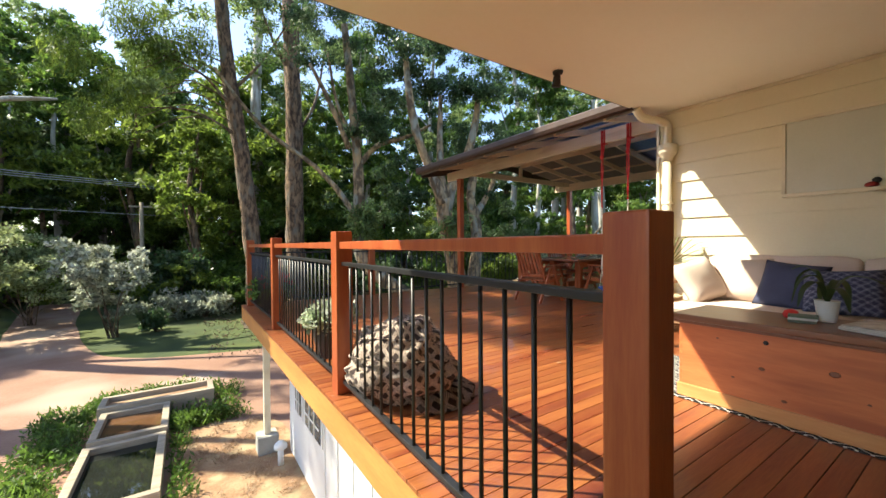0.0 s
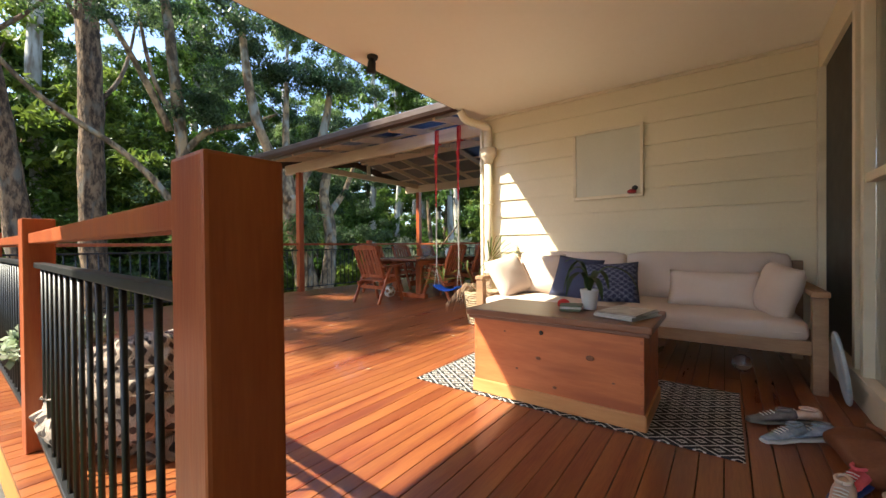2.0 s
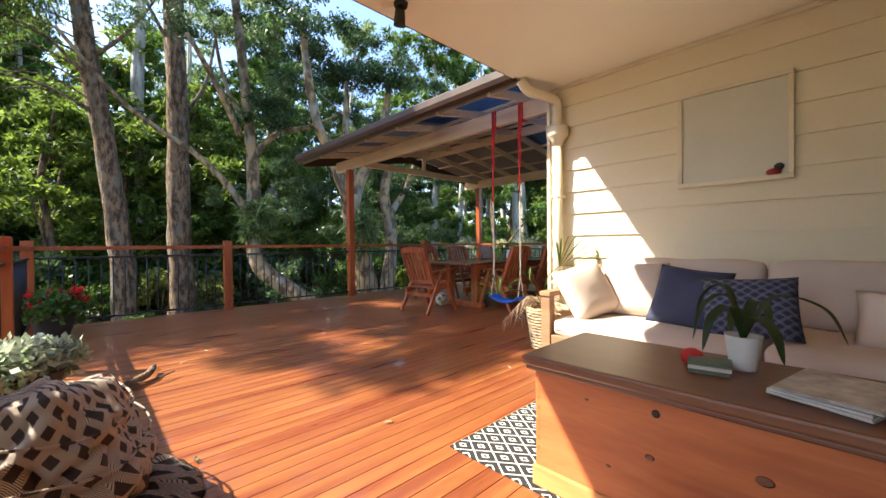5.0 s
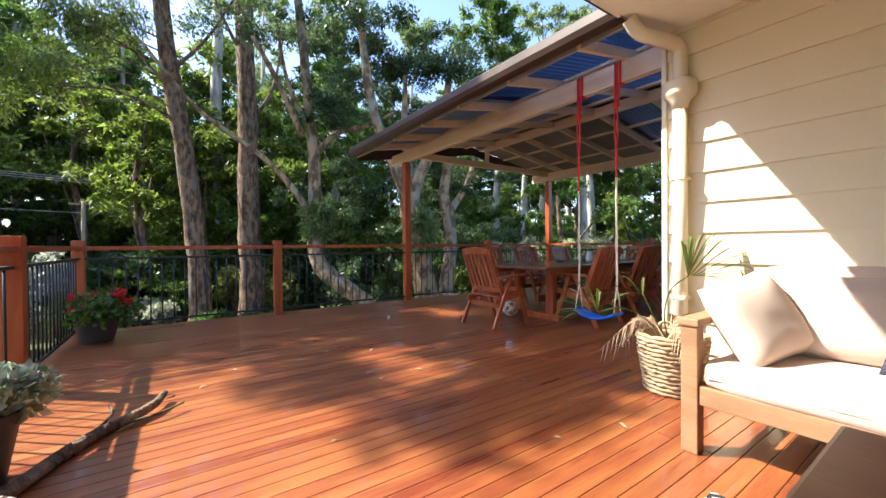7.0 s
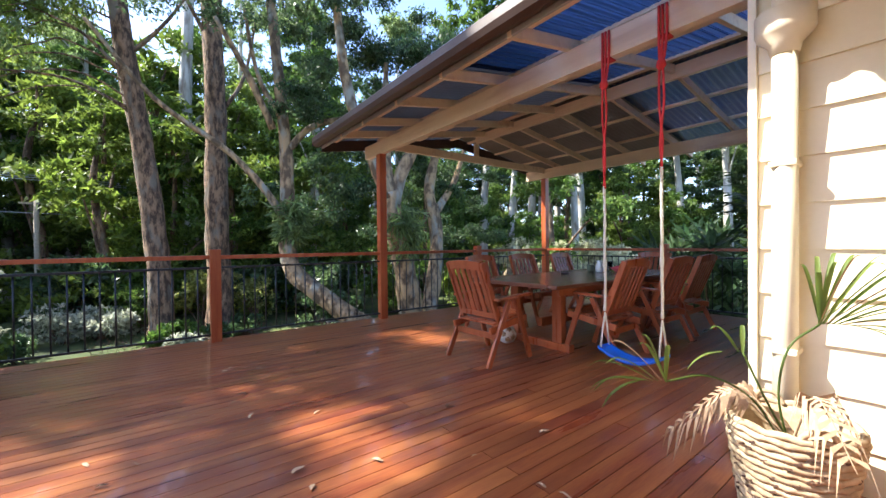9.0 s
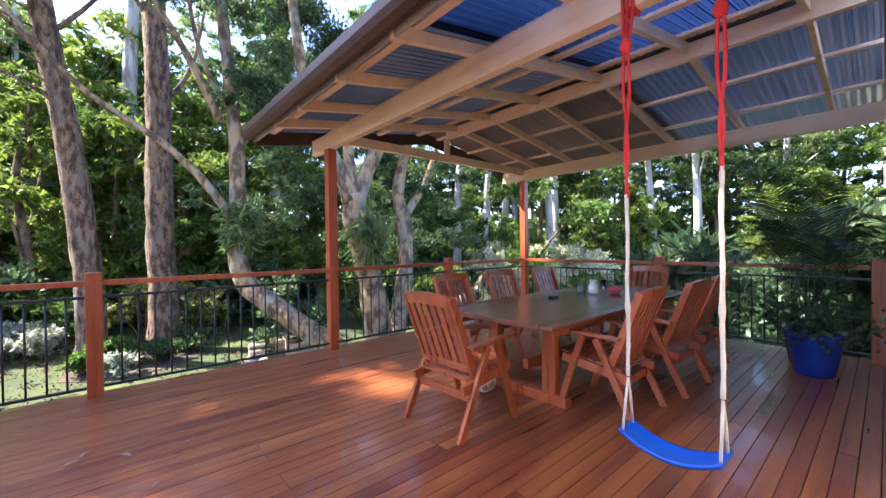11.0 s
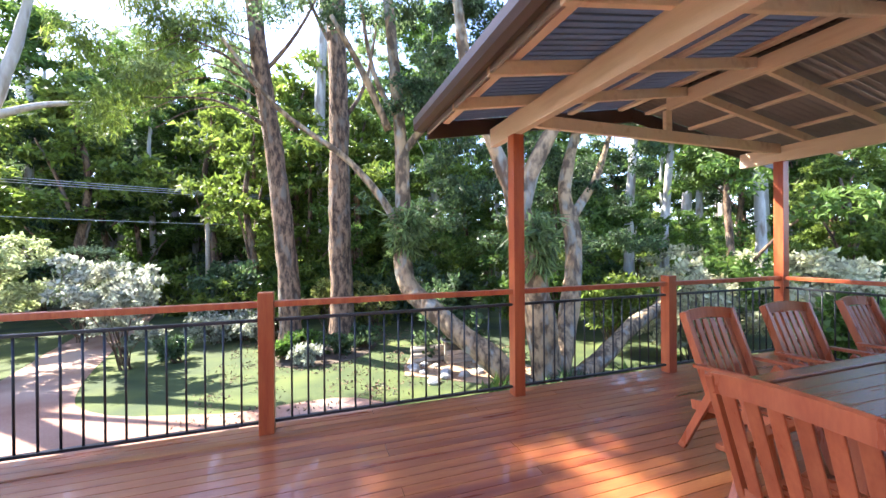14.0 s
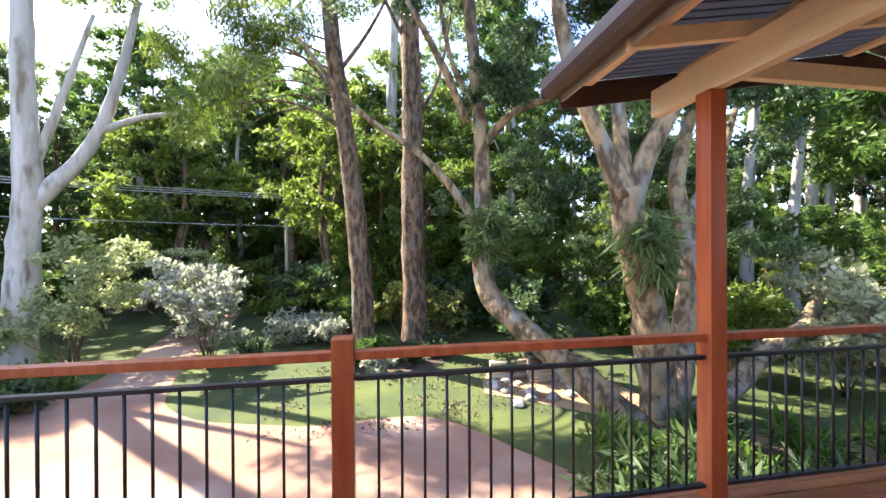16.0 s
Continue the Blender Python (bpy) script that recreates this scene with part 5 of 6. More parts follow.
def tree(name, label, at, trunk, r0, r1, bark, limbs=(), crown=None, crown_mat=None, category="tree"):
    """A trunk of given course with limbs (each its points, two radii) and a crown of leaves."""
    t = thing(name, label, category, at)
    part("trunk", trunk_mesh(trunk, r0, r1, bark), bark, t)
    for pts, a, b in limbs:
        part("limb", trunk_mesh(pts, a, b, bark, 9), bark, t)
    if crown:
        ob = new("crown", crown); ob.parent = t
    return t

def wispy(centres, rr, count, size, seed, mat_, aspect=3.0, droop=0.5, tri=False):
    """Each clump is broken up into smaller sprays, with gaps."""
    rng = np.random.default_rng(seed)
    c2, r2 = [], []
    for (x, y, z), r in zip(centres, rr):
        for k in range(9):
            d = rng.normal(size=3); d /= np.linalg.norm(d)
            q = r * rng.uniform(0.45, 1.0)
            c2.append((x + d[0] * q, y + d[1] * q, z + d[2] * q * 0.7)); s = r * rng.uniform(0.22, 0.42); r2.append((s, s, s * 0.55))
    return leaves(c2, r2, count, size, seed, aspect, droop, mat_, "crown", 0.7, tri)

TWIGS = [([(-0.6 - 0.05 * k, 0, 8.4 + 0.55 * k), (-1.8 - 0.2 * k, -0.5, 9.0 + 0.5 * k), (-3.0 - 0.2 * (k % 3), -0.9, 8.7 + 0.45 * k), (-4.0 - 0.3 * (k % 2), -1.2, 7.9 + 0.45 * k)], 0.035, 0.008) for k in range(7)]
# two tall rough barked trees by the lawn
tree("tall_tree", "tall rough-barked tree with thin bare side branches on the lawn", (2.75, 19.9, G), [(0, 0, -0.2), (-0.1, 0, 3), (-0.45, 0, 7), (-1.1, 0, 12), (-1.5, 0, 18), (-1.8, 0.5, 24)], 0.42, 0.2, BARK,
     [([(-0.7, 0, 9.5), (-2.0, -0.6, 10.8), (-3.6, -1, 11.2)], 0.07, 0.02), ([(-0.6, 0, 8.6), (-2.4, -0.6, 9.2), (-4.2, -1.4, 8.8)], 0.06, 0.015), ([(-0.9, 0, 10.6), (0.3, -0.6, 12), (1.4, -1.0, 14)], 0.08, 0.03)] + TWIGS,
     wispy([(-2.6, -0.5, 11.5), (-4.0, -1, 9.6), (-1.5, 0, 15), (-3, 0, 14), (0.6, -0.5, 14), (-1.8, 0, 20), (-3.5, 0, 18), (0.5, 0, 18)], [1.4, 1.3, 1.8, 1.6, 1.6, 2.6, 2.2, 2.2], 9000, 0.22, 31, LEAFGUM), LEAFGUM)
tree("tall_tree", "tall rough-barked tree with straight trunk on the lawn", (4.75, 20.4, G), [(0, 0, -0.2), (-0.1, 0, 4), (-0.1, 0, 9), (-0.2, 0, 15), (-0.3, 0, 24)], 0.48, 0.3, BARK,
     [([(-0.1, 0, 9.0), (1.0, 0.2, 11), (1.6, 0.2, 14)], 0.1, 0.04), ([(-0.2, 0, 12), (-1.2, 0, 14), (-1.8, 0, 16)], 0.09, 0.03)],
     wispy([(1.5, 0.2, 14), (-1.8, 0, 16), (0, 0, 20), (2, 0, 18), (-2, 0, 20)], [1.6, 1.6, 2.4, 2, 2], 6000, 0.22, 32, LEAFGUM), LEAFGUM)
# leaning tree whose stem rises from the root of the big fig
tree("leaning_tree", "leaning mottled tree with a stem that bends upright", (9.0, 12.9, G), [(0.2, 0, -0.1), (-0.9, 0.9, 1.0), (-2.1, 2.0, 2.1), (-2.75, 2.6, 3.0), (-2.8, 2.8, 4.6), (-2.75, 2.9, 6.6), (-2.9, 3.0, 9), (-3.2, 3.2, 13)], 0.36, 0.14, FIGBARK,
     [([(-2.8, 2.7, 4.4), (-3.5, 2.9, 5.6), (-4.5, 3.3, 6.8), (-6.4, 3.9, 8.3), (-8.0, 4.3, 10.4)], 0.14, 0.05), ([(-3.2, 2.8, 7.6), (-4.0, 2.6, 9.2), (-4.9, 2.4, 10.6)], 0.13, 0.06), ([(-2.8, 2.9, 6.9), (-1.9, 2.7, 7.9), (-0.6, 2.4, 8.4), (0.4, 2.0, 9.0)], 0.14, 0.05), ([(-2.8, 2.9, 7.8), (-3.6, 3.0, 9.4), (-4.0, 3.0, 11.5)], 0.1, 0.04)],
     wispy([(-5.8, 2.2, 11.5), (-3.2, 3.2, 13), (-1, 2.4, 10.5), (0.6, 2, 10), (-4.2, 3, 12), (-2, 3.5, 9), (-3.6, 3.4, 5.6), (-2.2, 3.4, 5.4)], [1.8, 2.4, 1.8, 1.7, 1.8, 1.4, 0.8, 0.8], 18000, 0.13, 33, LEAFDARK), LEAFDARK)
# the big fig with several stems
tree("fig_tree", "big multi-stemmed fig tree with mottled bark and dense dark crown", (9.7, 12.9, G), [(0, 0, -0.2), (-0.3, -0.1, 1.2), (-0.7, -0.3, 2.9), (-1.15, -0.5, 4.2), (-1.4, -0.6, 5.3)], 0.44, 0.28, FIGBARK,
     [([(-1.4, -0.6, 5.1), (-1.9, -0.5, 6.3), (-2.6, -0.4, 8.2), (-2.9, -0.3, 11)], 0.22, 0.1), ([(-1.3, -0.55, 4.9), (-0.8, -0.6, 6.2), (-0.1, -0.7, 7.6), (0.4, -0.7, 10)], 0.25, 0.1), ([(-1.35, -0.6, 5.2), (-1.35, -0.3, 7), (-1.1, 0, 9.5)], 0.18, 0.07),
      ([(0.1, 0, 0.3), (1.2, 0.8, 2.0), (1.7, 1.2, 4.0), (1.5, 1.4, 5.8), (2.2, 1.6, 8.0)], 0.34, 0.15), ([(1.6, 1.3, 4.8), (2.8, 1.5, 6.2), (3.6, 1.6, 8)], 0.18, 0.07), ([(0.3, -0.1, 0.0), (1.8, 0.1, 0.7), (3.4, 0.5, 1.5), (5.0, 1.0, 1.9), (6.4, 1.6, 2.6)], 0.3, 0.14)],
     wispy([(-2.9, -0.3, 10.5), (-1, 0, 10.5), (0.6, -0.6, 10), (2.4, 1.6, 8.6), (3.8, 1.6, 8.4), (-2.2, 1.8, 8.5), (0.8, 2.4, 7.5), (2.6, 2.6, 6), (4.6, 2.4, 6.6), (-1.0, 2.8, 6.5), (1.0, 3.4, 5), (5.4, 2.2, 4.6), (-2.6, 3.5, 5.2), (3.4, 3.6, 4)], [2.1, 2.2, 2.0, 1.8, 1.8, 1.8, 1.8, 1.5, 1.7, 1.6, 1.5, 1.5, 1.5, 1.5], 48000, 0.135, 34, LEAFDARK, 2.2), LEAFDARK)
tree("white_gum", "straight smooth pale gum stem at the edge of the woods", (4.2, 29.0, G), [(0, 0, -0.2), (0.1, 0, 6), (-0.1, 0, 12), (0.2, 0, 20), (0.1, 0, 27)], 0.42, 0.2, PALEBARK, [([(0.0, 0, 10.5), (1.2, 0, 12.2), (2.2, 0, 13)], 0.14, 0.05)], wispy([(2.2, 0, 14), (0, 0, 22), (1.5, 0, 19), (-2, 0, 20)], [1.6, 2.6, 2.2, 2.2], 5000, 0.26, 36, LEAFGUM), LEAFGUM)
# epiphytes on the stems
for (x, y, z, r, s) in ((8.7, 12.25, 2.05, 0.62, 41), (8.85, 12.35, 1.45, 0.5, 42), (6.3, 15.5, 2.4, 0.6, 43), (6.3, 15.6, 1.8, 0.5, 44)):
    ob = new("staghorn_fern", leaves([(x, y, z), (x, y, z - 0.3)], [(r, r, 0.4), (r * 0.9, r * 0.9, 0.3)], 750, 0.42, s, 7, 0.9, LEAFGUM, "staghorn_fern"))
    tagged(ob, "hanging strappy fern growing on the tree stem", "fern", "ferns on the trees")
# white gum, with unseen crown clumps added to shade the deck around open_spots
open_spots = ((5.2, 5.8), (4.8, 5.75), (5.0, 5.5), (1.85, 5.55), (2.15, 5.7), (2.6, 5.6), (1.6, 5.2), (4.1, 3.6), (3.4, 4.9), (3.0, 3.95), (2.8, 3.3))
shade = [(0.72 * i + 0.3 * (j % 2) - 0.2, 0.66 * j - 2.9, 14.5 + 0.4 * ((i * 3 + j * 5) % 3)) for i in range(11) for j in range(9)]
shade = [c for c in shade if min(math.hypot(c[0] + 2.0 - p, c[1] + 5.8 - q) for p, q in open_spots) > 0.50 and c[1] > 0.4 - 0.7 * c[0] - 2.6 and not (c[0] < 0.2 and c[1] < 0.1)]
tree("white_gum", "large white-barked gum tree with spreading limbs, unseen crown added to shade the deck", (-6.5, 13.5, G), [(0, 0, -0.2), (0.1, 0, 3), (0.0, 0, 5), (-0.2, 0, 8), (-0.3, 0.2, 13)], 0.55, 0.22, PALEBARK,
     [([(0.0, 0, 4.8), (1.2, 0.3, 6.6), (1.9, 0.4, 8.6), (2.6, 0.5, 11)], 0.3, 0.1), ([(0.1, 0, 6), (0.7, 0, 8.2), (0.9, 0.1, 11)], 0.16, 0.06), ([(-0.2, 0, 8), (1.5, -1, 11), (3.2, -2, 13)], 0.16, 0.05)],
     leaves([(2.6, 0.5, 12), (-0.5, 0.2, 14)] + shade, [1.0, 1.5] + [0.56] * len(shade), 52000, 0.20, 35, 2.6, 0.5, LEAFGUM), LEAFGUM)

tree("white_gum", "large white-barked gum with spreading forked limbs", (-9.1, 20.8, G), [(0, 0, -0.2), (0.1, 0, 3.5), (0.3, 0, 6), (0.2, 0, 10), (0.0, 0.2, 16)], 0.52, 0.25, PALEBARK,
     [([(0.3, 0, 5.6), (1.6, 0.8, 7.8), (2.4, 1.2, 10.5), (3.0, 1.5, 14)], 0.3, 0.12), ([(1.9, 0.9, 8.6), (3.2, 1.5, 9.4), (4.6, 2.2, 9.9)], 0.15, 0.05), ([(0.3, 0, 6.6), (1.0, 0.4, 9.4), (1.8, 0.9, 13)], 0.18, 0.07)],
     wispy([(3.2, 1.5, 14.5), (1.8, 0.9, 14), (0, 0, 17), (2.5, 1.2, 17)], [1.6, 1.5, 2.2, 2.0], 6000, 0.2, 37, LEAFGUM), LEAFGUM)
# background woods: a few tree models, copied
def wood_tree(seed, height, spread, mat_, bark, count, size, low=0.35, label="", aspect=2.2):
    rng = random.Random(seed)
    cs, rs = [], []
    for k in range(16):
        z = height * (low + (1 - low) * rng.random()); f = math.sin(math.pi * min(0.95, 0.2 + 0.75 * (z / height - low) / (1 - low)))
        a = rng.uniform(0, 6.28); q = spread * f * rng.uniform(0.2, 0.9)
        cs.append((q * math.cos(a), q * math.sin(a), z)); rs.append(spread * rng.uniform(0.3, 0.52))
    lim = []
    for k in range(5):
        c_ = cs[k]; z0 = max(1.0, c_[2] - rng.uniform(1.5, 3))
        lim.append(([(0, 0, z0), (c_[0] * 0.5, c_[1] * 0.5, (z0 + c_[2]) / 2 + 0.2), c_], 0.07, 0.02))
    return tree("forest_tree", label, (0, 0, -60), [(0, 0, -0.3), (0.15 * rng.uniform(-1, 1), 0, height * 0.3), (0.3 * rng.uniform(-1, 1), 0.2, height * 0.65), (0.1, 0, height * 0.95)], height * 0.014 + 0.06, 0.05, bark, lim, wispy(cs, rs, count, size, seed, mat_, aspect, 0.3, True), mat_)
protos = [wood_tree(51, 21, 3.6, LEAFGUM, PALEBARK, 11000, 0.30, 0.40, "tall pale-stemmed gum tree in the woods", 2.6), wood_tree(52, 17, 4.2, LEAFMID, PALEBARK, 13000, 0.29, 0.22, "green forest tree with pale stem in the woods"),
          wood_tree(53, 12, 4.0, LEAFDARK, BARK, 13500, 0.27, 0.08, "dense dark-leaved rainforest tree in the woods"), wood_tree(54, 9, 3.4, LEAFMID, BARK, 12000, 0.23, 0.05, "bushy green understorey tree in the woods"),
          wood_tree(55, 24, 4.0, LEAFGUM, PALEBARK, 11000, 0.31, 0.50, "very tall gum tree with high crown in the woods", 2.8), wood_tree(56, 7, 3.0, LEAFLIGHT, BARK, 11000, 0.21, 0.05, "bright green understorey tree in the woods")]
rng = random.Random(77)
spots = []
for k in range(900):
    if len(spots) >= 112: break
    a = rng.uniform(-75, 100); d = 19 + 42 * rng.random() ** 1.3
    x, y = 3 + d * math.sin(radians(a)), 4 + d * math.cos(radians(a))
    if -9.5 < x < -1 and y < 33 or (-2 < x < 9 and y < 25) or (x < -2 and y < 17) or (5 < x < 14 and y < 17.5): continue
    if 0.658 * x + 0.753 * y < 12.5 and x < 1 and math.hypot(x - 1, y - 6) < 25: continue
    if -16 < x < 1.5 and 15.5 + 0.47 * (x + 31) < 0 : continue
    if -14 < x < 1 and y < 31: continue
    if x > 16 and y < 14 and d < 24: continue
    if any((x - p) ** 2 + (y - q) ** 2 < 7 for p, q, _ in spots): continue
    spots.append((x, y, d))
for i, (x, y, d) in enumerate(spots):
    if d < 30: kind_ = rng.choice((1, 2, 5, 3, 3, 5, 0) if x < 14 else (1, 5, 3, 5, 0))
    else: kind_ = rng.choice((0, 4, 1, 2, 1, 1) if x < 14 else (0, 4, 1, 5))
    ob = copy_thing(protos[kind_], pose(x, y, G, 0, 0, rng.uniform(0, 360)))
    s = rng.uniform(0.8, 1.2); ob.scale = (s, s, s * rng.uniform(0.9, 1.12))
    tagged(ob, group="woods behind the house")
for i in range(34):
    a = -62 + 5 * i + rng.uniform(-1.5, 1.5); d = rng.uniform(33, 37)
    ob = copy_thing(protos[(2, 3, 5, 1)[i % 4]], pose(3 + d * math.sin(radians(a)), 4 + d * math.cos(radians(a)), G, 0, 0, rng.uniform(0, 360)))
    ob.scale = (1.15, 1.15, rng.uniform(0.9, 1.15)); tagged(ob, group="woods behind the house")
for i in range(37):
    a = -64 + 4.5 * i; d = rng.uniform(44, 50)
    ob = copy_thing(protos[(2, 3)[i % 2]], pose(3 + d * math.sin(radians(a)), 4 + d * math.cos(radians(a)), G, 0, 0, rng.uniform(0, 360)))
    ob.scale = (1.5, 1.5, (1.1, 1.5)[i % 2]); tagged(ob, group="woods behind the house")
for i, (x, y) in enumerate(((-11, 38), (-8, 41), (-5.5, 37), (-3.2, 42), (-0.6, 38), (-13.5, 43))):
    ob = copy_thing(protos[(1, 4, 1, 0)[i % 4]], pose(x, y + 4, G, 0, 0, rng.uniform(0, 360)))
    ob.scale = (1.2, 1.2, rng.uniform(1.0, 1.2)); tagged(ob, group="woods behind the house")
for x, y, f in ((0.6, 27.0, 1.5), (-2.6, 33.5, 1.9), (6.2, 27.5, 1.7), (-9.0, 31.0, 1.8), (2.6, 30.5, 2.1), (10.5, 24.5, 1.3)):
    ob = copy_thing(protos[5], pose(x, y, G, 0, 0, rng.uniform(0, 360)))
    ob.scale = (f, f, f); tagged(ob, group="woods behind the house")
for p in protos:
    for o in list(p.children_recursive): bpy.data.objects.remove(o)
    bpy.data.objects.remove(p)

# shrubs
def shrub(name, label, at, r, h, mat_, count, size, seed, aspect=2.0):
    s = thing(name, label, "shrub", at)
    rng = random.Random(seed); cs, rs = [], []
    for k in range(12):
        a = rng.uniform(0, 6.28); q = r * rng.uniform(0.1, 0.75); z = h * rng.uniform(0.25, 0.85)
        cs.append((q * math.cos(a), q * math.sin(a), z)); rs.append(r * rng.uniform(0.32, 0.5))
        part("stem", T([(0.03 * k, 0, -0.05), (q * 0.4 * math.cos(a), q * 0.4 * math.sin(a), z * 0.5), (q * math.cos(a), q * math.sin(a), z)], [0.025, 0.018, 0.006], 5), BARK, s)
    ob = new("foliage", wispy(cs, rs, count, size, seed, mat_, aspect, -0.3)); ob.parent = s
    return s
shrub("silver_shrub", "silvery leaved upright shrub at the edge of the drive", (-2.5, 19.4, G), 2.0, 4.5, LEAFSILVER, 8500, 0.17, 61)
shrub("shrub", "pale green flowering shrub beside the drive", (-7.2, 20.2, G), 2.6, 4.8, LEAFPALE, 9000, 0.16, 62)
shrub("shrub", "dense green shrub beside the drive", (-6.0, 24.6, G), 2.2, 4.2, LEAFPALE, 6500, 0.16, 63)
shrub("shrub", "yellow-green shrub behind the tall trees", (4.2, 22.6, G), 1.7, 2.7, LEAFYELLOW, 3500, 0.2, 64)
shrub("shrub", "low dark shrub at the foot of the tree", (3.4, 18.9, G), 0.9, 0.9, LEAFMID, 1500, 0.16, 65)
shrub("shrub", "dark bushy shrub behind the leaning tree", (8.0, 17.2, G), 1.6, 2.8, LEAFDARK, 3500, 0.2, 66)
shrub("shrub", "strappy green clump below the deck", (7.4, 9.9, G), 1.3, 1.1, LEAFDARK, 2500, 0.3, 67, 5)
shrub("shrub", "bright green ferny shrub on the lawn beyond the fig", (14.0, 15.5, G), 1.6, 3.2, LEAFLIGHT, 3500, 0.22, 68, 3)
# the three LEAFCREAM shrubs carry hazy sunlight in their colour
shrub("shrub", "shrub beyond the deck, its leaves coloured pale cream for hazy sunlight", (20.0, 15.0, G), 3.0, 4.2, LEAFCREAM, 6000, 0.22, 69)
shrub("shrub", "shrub beyond the deck, its leaves coloured pale cream for hazy sunlight", (15.6, 13.6, G), 1.9, 3.8, LEAFCREAM, 5000, 0.2, 75)
shrub("shrub", "shrub beyond the deck, its leaves coloured pale cream for hazy sunlight", (17.6, 10.4, G), 2.0, 4.2, LEAFCREAM, 5000, 0.2, 76)
shrub("shrub", "green shrub beyond the deck", (15.0, 9.0, G), 1.8, 3.0, LEAFMID, 4000, 0.22, 70)
shrub("shrub", "dark palm-like shrub beside the deck", (12.2, 5.0, G), 1.5, 4.6, LEAFDARK, 4500, 0.34, 71, 5)
shrub("shrub", "dark palm-like shrub beside the deck", (12.0, 2.6, G), 1.5, 4.8, LEAFDARK, 4500, 0.34, 72, 5)
shrub("shrub", "white flowering low shrub at the wood's edge", (0.6, 22.5, G), 1.5, 1.4, LEAFSILVER, 2500, 0.2, 73)
for i, (x, y) in enumerate(((-0.5, 26), (2.5, 26.5), (6.5, 24.5), (9.5, 22.5), (13, 20.5), (17, 19), (-11, 19), (-12, 24), (-1, 31), (24, 12), (22, 8), (18, 5))):
    shrub("shrub", "dense understorey shrub at the edge of the woods", (x, y, G), 2.4, 3.2, (LEAFDARK, LEAFMID, LEAFDARK)[i % 3], 3600, 0.26, 80 + i)

for i, (x, y, r, h, m_) in enumerate(((3.25, 17.9, 0.55, 0.6, LEAFSILVER), (2.5, 18.7, 0.5, 0.7, LEAFMID), (4.5, 18.6, 0.6, 0.8, LEAFDARK), (5.4, 19.4, 0.7, 0.9, LEAFDARK), (-1.1, 19.7, 0.8, 0.9, LEAFDARK), (-0.4, 22.4, 1.2, 1.5, LEAFSILVER), (1.9, 23.0, 1.3, 2.0, LEAFMID), (-5.6, 16.4, 0.7, 0.8, LEAFDARK), (-6.4, 17.6, 0.9, 1.0, LEAFMID), (-6.6, 15.2, 0.8, 0.9, LEAFDARK), (-7.4, 16.6, 1.0, 1.3, LEAFDARK), (6.3, 22.0, 1.3, 2.2, LEAFYELLOW))):
    shrub("shrub", "pale leaved low garden shrub under the trees" if m_ is LEAFSILVER else "low leafy garden shrub under the trees", (x, y, G), r, h, m_, 1300, 0.17, 150 + i, 2.6)
structure("ground_bed_trees", blob([(2.0, 18.2, 0), (3.4, 17.5, 0), (5.2, 18.2, 0), (6.0, 20.0, 0), (4.6, 21.4, 0), (2.4, 21.0, 0)], G - 0.1, G + 0.02), surface("bark mulch", (0.05, 0.034, 0.022), (0.12, 0.085, 0.055), 3, 0.95, 0.8, fine=30), "dark mulched bed round the tree trunks", "garden bed")

# power pole and lines
pole = thing("power_pole", "grey power pole at the edge of the woods", "pole", (-2.2, 29.6, G))
part("shaft", T([(0, 0, -0.3), (0, 0, 6.2)], [0.13, 0.1], 10), OLDTIMBER, pole)
part("crossarm", B(-0.6, -0.06, 5.9, 0.6, 0.06, 6.0), OLDTIMBER, pole)
for k, (zz, z2) in enumerate(((4.95, 5.35), (4.85, 5.2), (4.75, 5.05), (3.0, 3.9))):
    a, b = Vector((2.5, 31.8, zz)), Vector((-31, 16.0, z2))
    ln = [a.lerp(b, i / 12) - Vector((0, 0, 0.35 * (1 - (i / 6 - 1) ** 2))) for i in range(13)]
    tagged(part("power_line", T(ln, 0.02, 4), WIRE, None), "thin grey overhead power line", "cable", "power lines")
tree_sprays = new("casuarina_sprays", leaves([(-1.8, 19.3, 7.2), (-0.8, 19.3, 8.6), (-2.9, 19.3, 6.0), (-1.4, 19.0, 9.8), (0.4, 19.4, 9.6), (-3.4, 19.2, 8.2)], [(1.0, 0.8, 1.2), (1.1, 0.8, 1.2), (0.8, 0.7, 1.0), (1.2, 0.8, 1.1), (1.0, 0.8, 1.0), (0.9, 0.7, 1.0)], 9000, 0.30, 91, 9, 1.2, LEAFLIGHT, "casuarina_sprays"))
tagged(tree_sprays, "feathery hanging light green sprays of the tall tree", "foliage", kind="stuff")
# dry bed, rocks and a small shelter under the trees
structure("ground_bed", blob([(6.2, 15.6, 0), (8.0, 14.2, 0), (9.4, 13.4, 0), (10.4, 15.0, 0), (9.0, 17.6, 0), (7.0, 17.6, 0)], G - 0.1, G + 0.025), DIRT, "bare pale earth bed under the trees", "bare ground")
structure("ground_bed_near", blob([(7.0, 9.2, 0), (9.0, 8.2, 0), (13.0, 8.0, 0), (14.0, 11.0, 0), (11.0, 12.6, 0), (8.4, 12.2, 0)], G - 0.1, G + 0.02), surface("leaf mulch", (0.05, 0.035, 0.022), (0.13, 0.09, 0.055), 3, 0.95, 0.8, fine=30), "dark mulched bed below the deck", "garden bed")
cub = thing("garden_shelter", "small grey corrugated sheet shelter on timber under the trees", "shelter", (8.3, 16.4, G))
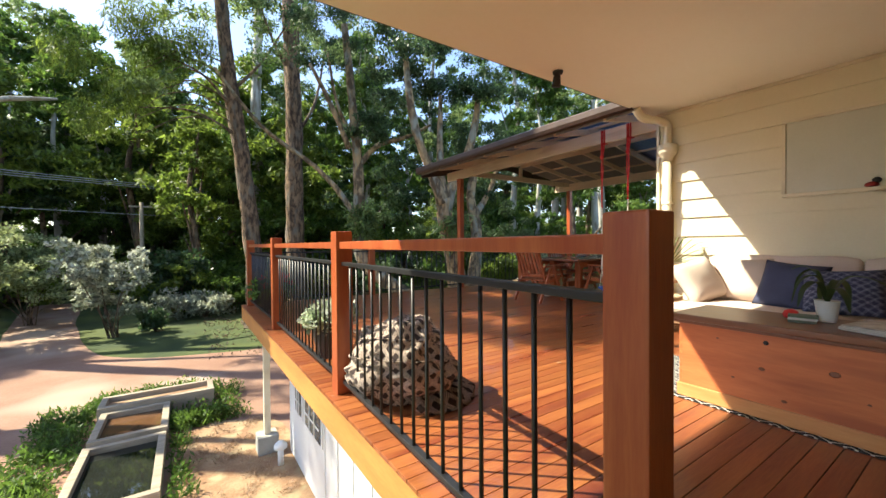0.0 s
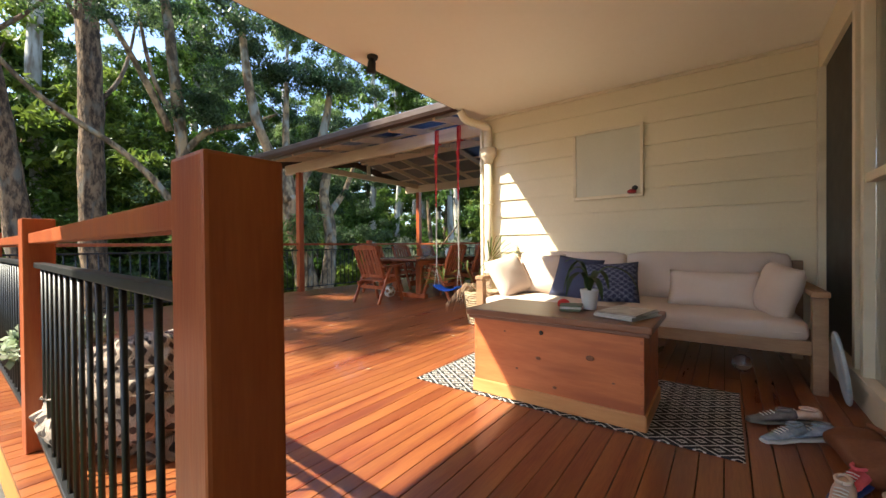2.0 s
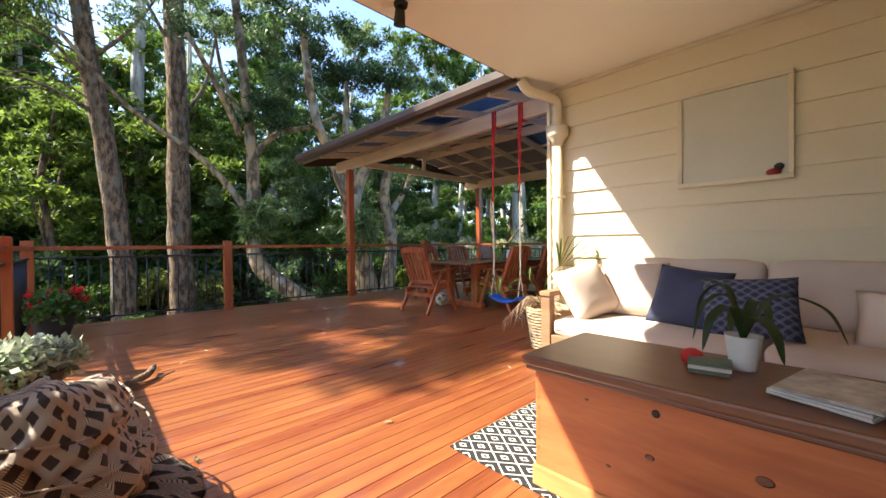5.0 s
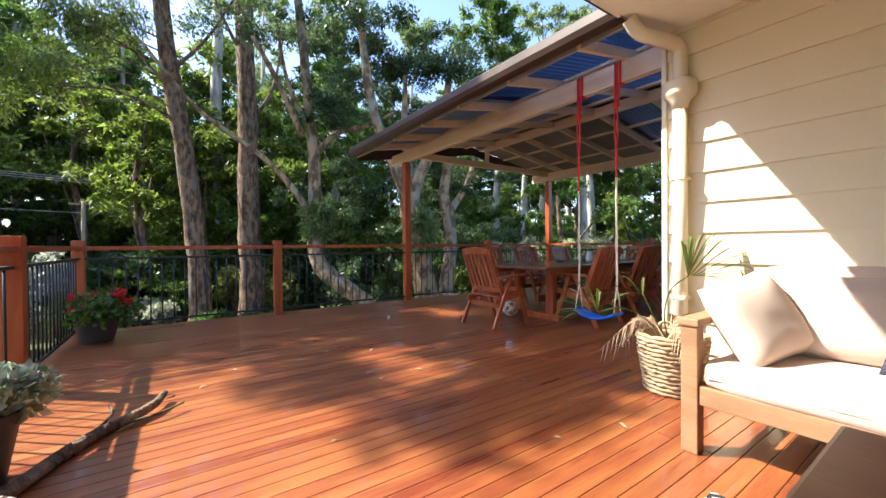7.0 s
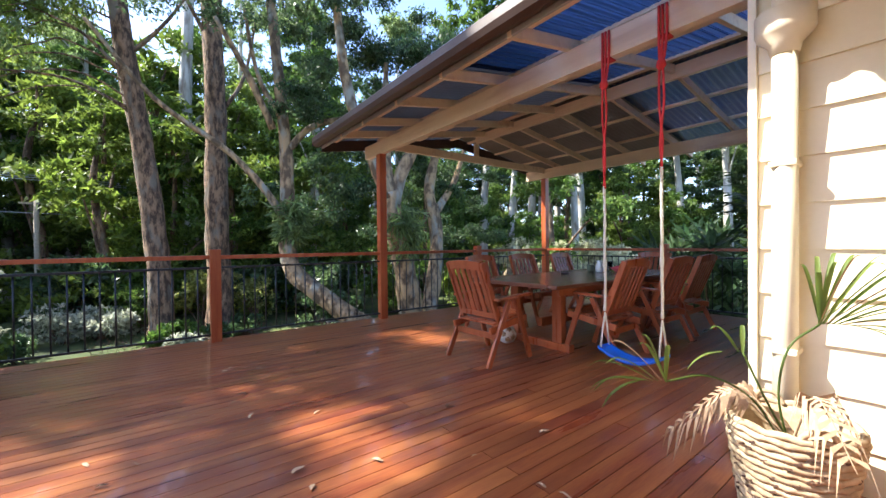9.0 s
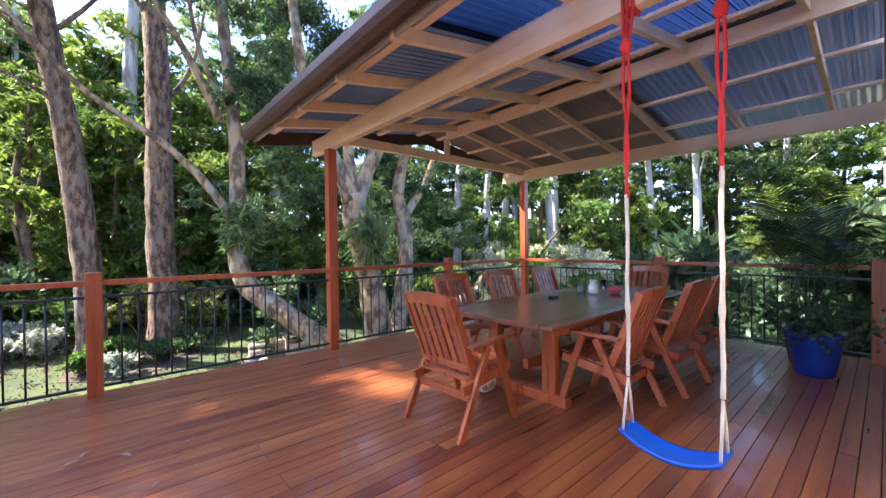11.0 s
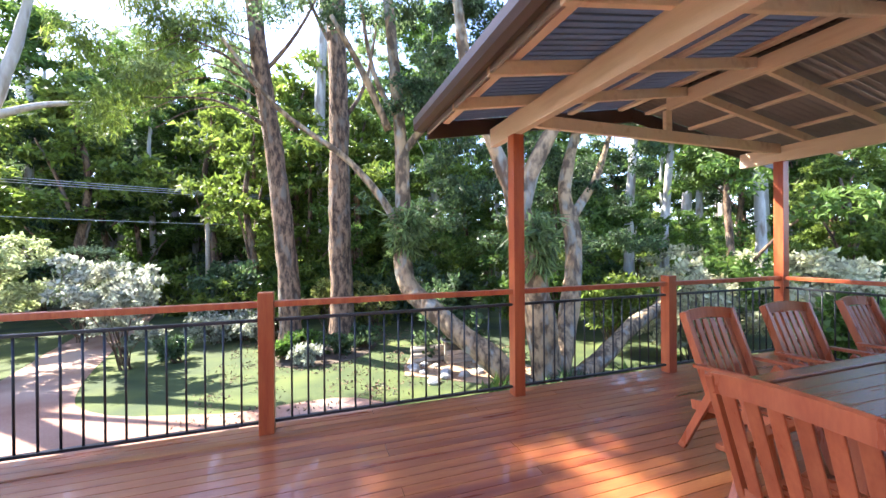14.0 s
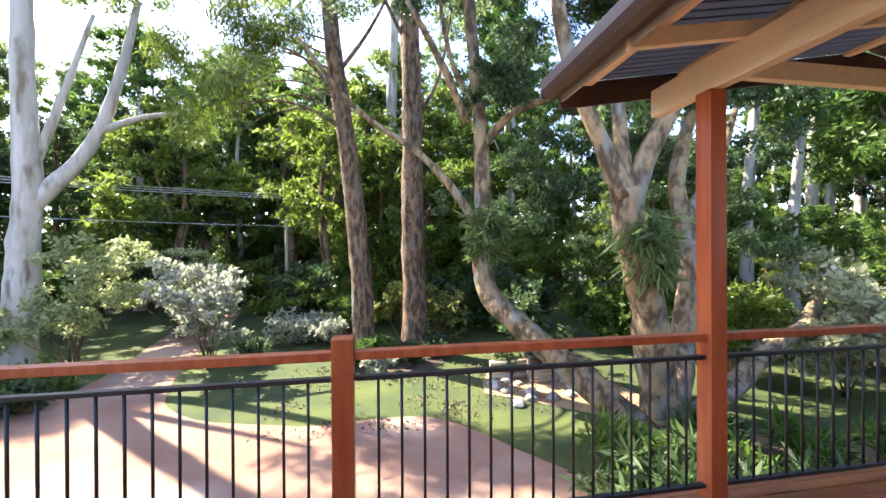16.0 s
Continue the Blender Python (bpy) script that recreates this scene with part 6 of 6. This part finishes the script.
for x in (-0.45, 0.45):
    part("post", B(x - 0.04, -0.04, 0, x + 0.04, 0.04, 0.75 if x < 0 else 0.6), OLDTIMBER, cub)
bm = bmesh.new(); rows_ = []
for i in range(25):
    y_ = -0.35 + 0.7 * i / 24; w_ = 0.015 * math.sin(i * 1.6)
    rows_.append([bm.verts.new((-0.6, y_, 0.80 + w_)), bm.verts.new((0.6, y_, 0.62 + w_))])
for a_, b_ in zip(rows_, rows_[1:]): bm.faces.new((a_[0], a_[1], b_[1], b_[0]))
bmesh.ops.solidify(bm, geom=bm.faces[:], thickness=0.004)
part("sheet", bm, GUTTERIN, cub, "grey corrugated sheet")
for i in range(3):
    part("board", B(-0.5, -0.3, 0.05 + 0.15 * i, 0.5, -0.26, 0.18 + 0.15 * i, bevel=0.006), OLDTIMBER, cub)
rng = random.Random(15)
for i in range(16):
    bm = bmesh.new(); bmesh.ops.create_icosphere(bm, subdivisions=2, radius=rng.uniform(0.09, 0.2))
    for v in bm.verts: v.co *= 1 + 0.35 * noise.noise(v.co * 6 + Vector((i, 0, 0))); v.co.z *= 0.65
    rk = part("rock", bm, CONCRETE, None); rk.matrix_basis = pose(rng.uniform(6.6, 9.2), rng.uniform(14.4, 16.4), G + 0.06, 0, 0, rng.uniform(0, 360)); tagged(rk, "weathered grey garden rock on bare earth", "rock", "rocks in the garden bed")
for i, (x, y) in enumerate(((8.2, 9.4), (8.8, 10.6), (9.9, 9.6), (10.8, 10.8), (11.6, 9.4), (12.6, 10.4), (9.6, 11.6), (7.6, 11.2))):
    shrub("shrub", "strappy dark green garden plant in the mulched bed", (x, y, G), 0.75, 0.9, (LEAFDARK, LEAFMID)[i % 2], 900, 0.34, 120 + i, 6)
# logs and timber edging on the lawn
lg = thing("timber_garden_edge", "low weathered timber garden edging under the trees", "edging", (7.6, 16.6, G))
for i in range(3):
    part("log", T([(-0.9, 0.05 * i, 0.1 + 0.19 * i), (0.9, 0.02, 0.1 + 0.19 * i)], 0.1, 9, 0.2), OLDTIMBER, lg)

# ---- deck boards ----
BW, GAP = 0.0885, 0.0035
def board(L):
    return mesh_of(B(0, 0, -0.022, L, BW, 0, bevel=0.0025), "deck_board", DECK)
rng = random.Random(9)
splits = [3.2, 4.1, 5.0, 5.9, 6.6]
bmesh_cache = {}
y = -0.735
while y + BW < EDGE_Y + 0.01:
    s = rng.choice(splits)
    for x0, x1 in ((EDGE_X - 0.012, EDGE_X + s - 0.0015), (EDGE_X + s + 0.0015, FAR_X + 0.01)):
        key = round(x1 - x0, 3)
        if key not in bmesh_cache: bmesh_cache[key] = board(x1 - x0)
        piece("deck_board", bmesh_cache[key], floor, pose(x0, y, 0))
    y += BW + GAP
y = -0.735
while y + BW < 0.41:
    if 2.08 not in bmesh_cache: bmesh_cache[2.08] = board(2.08)
    piece("deck_board", bmesh_cache[2.08], box_landing, pose(-1.3, y, 0)); y += BW + GAP
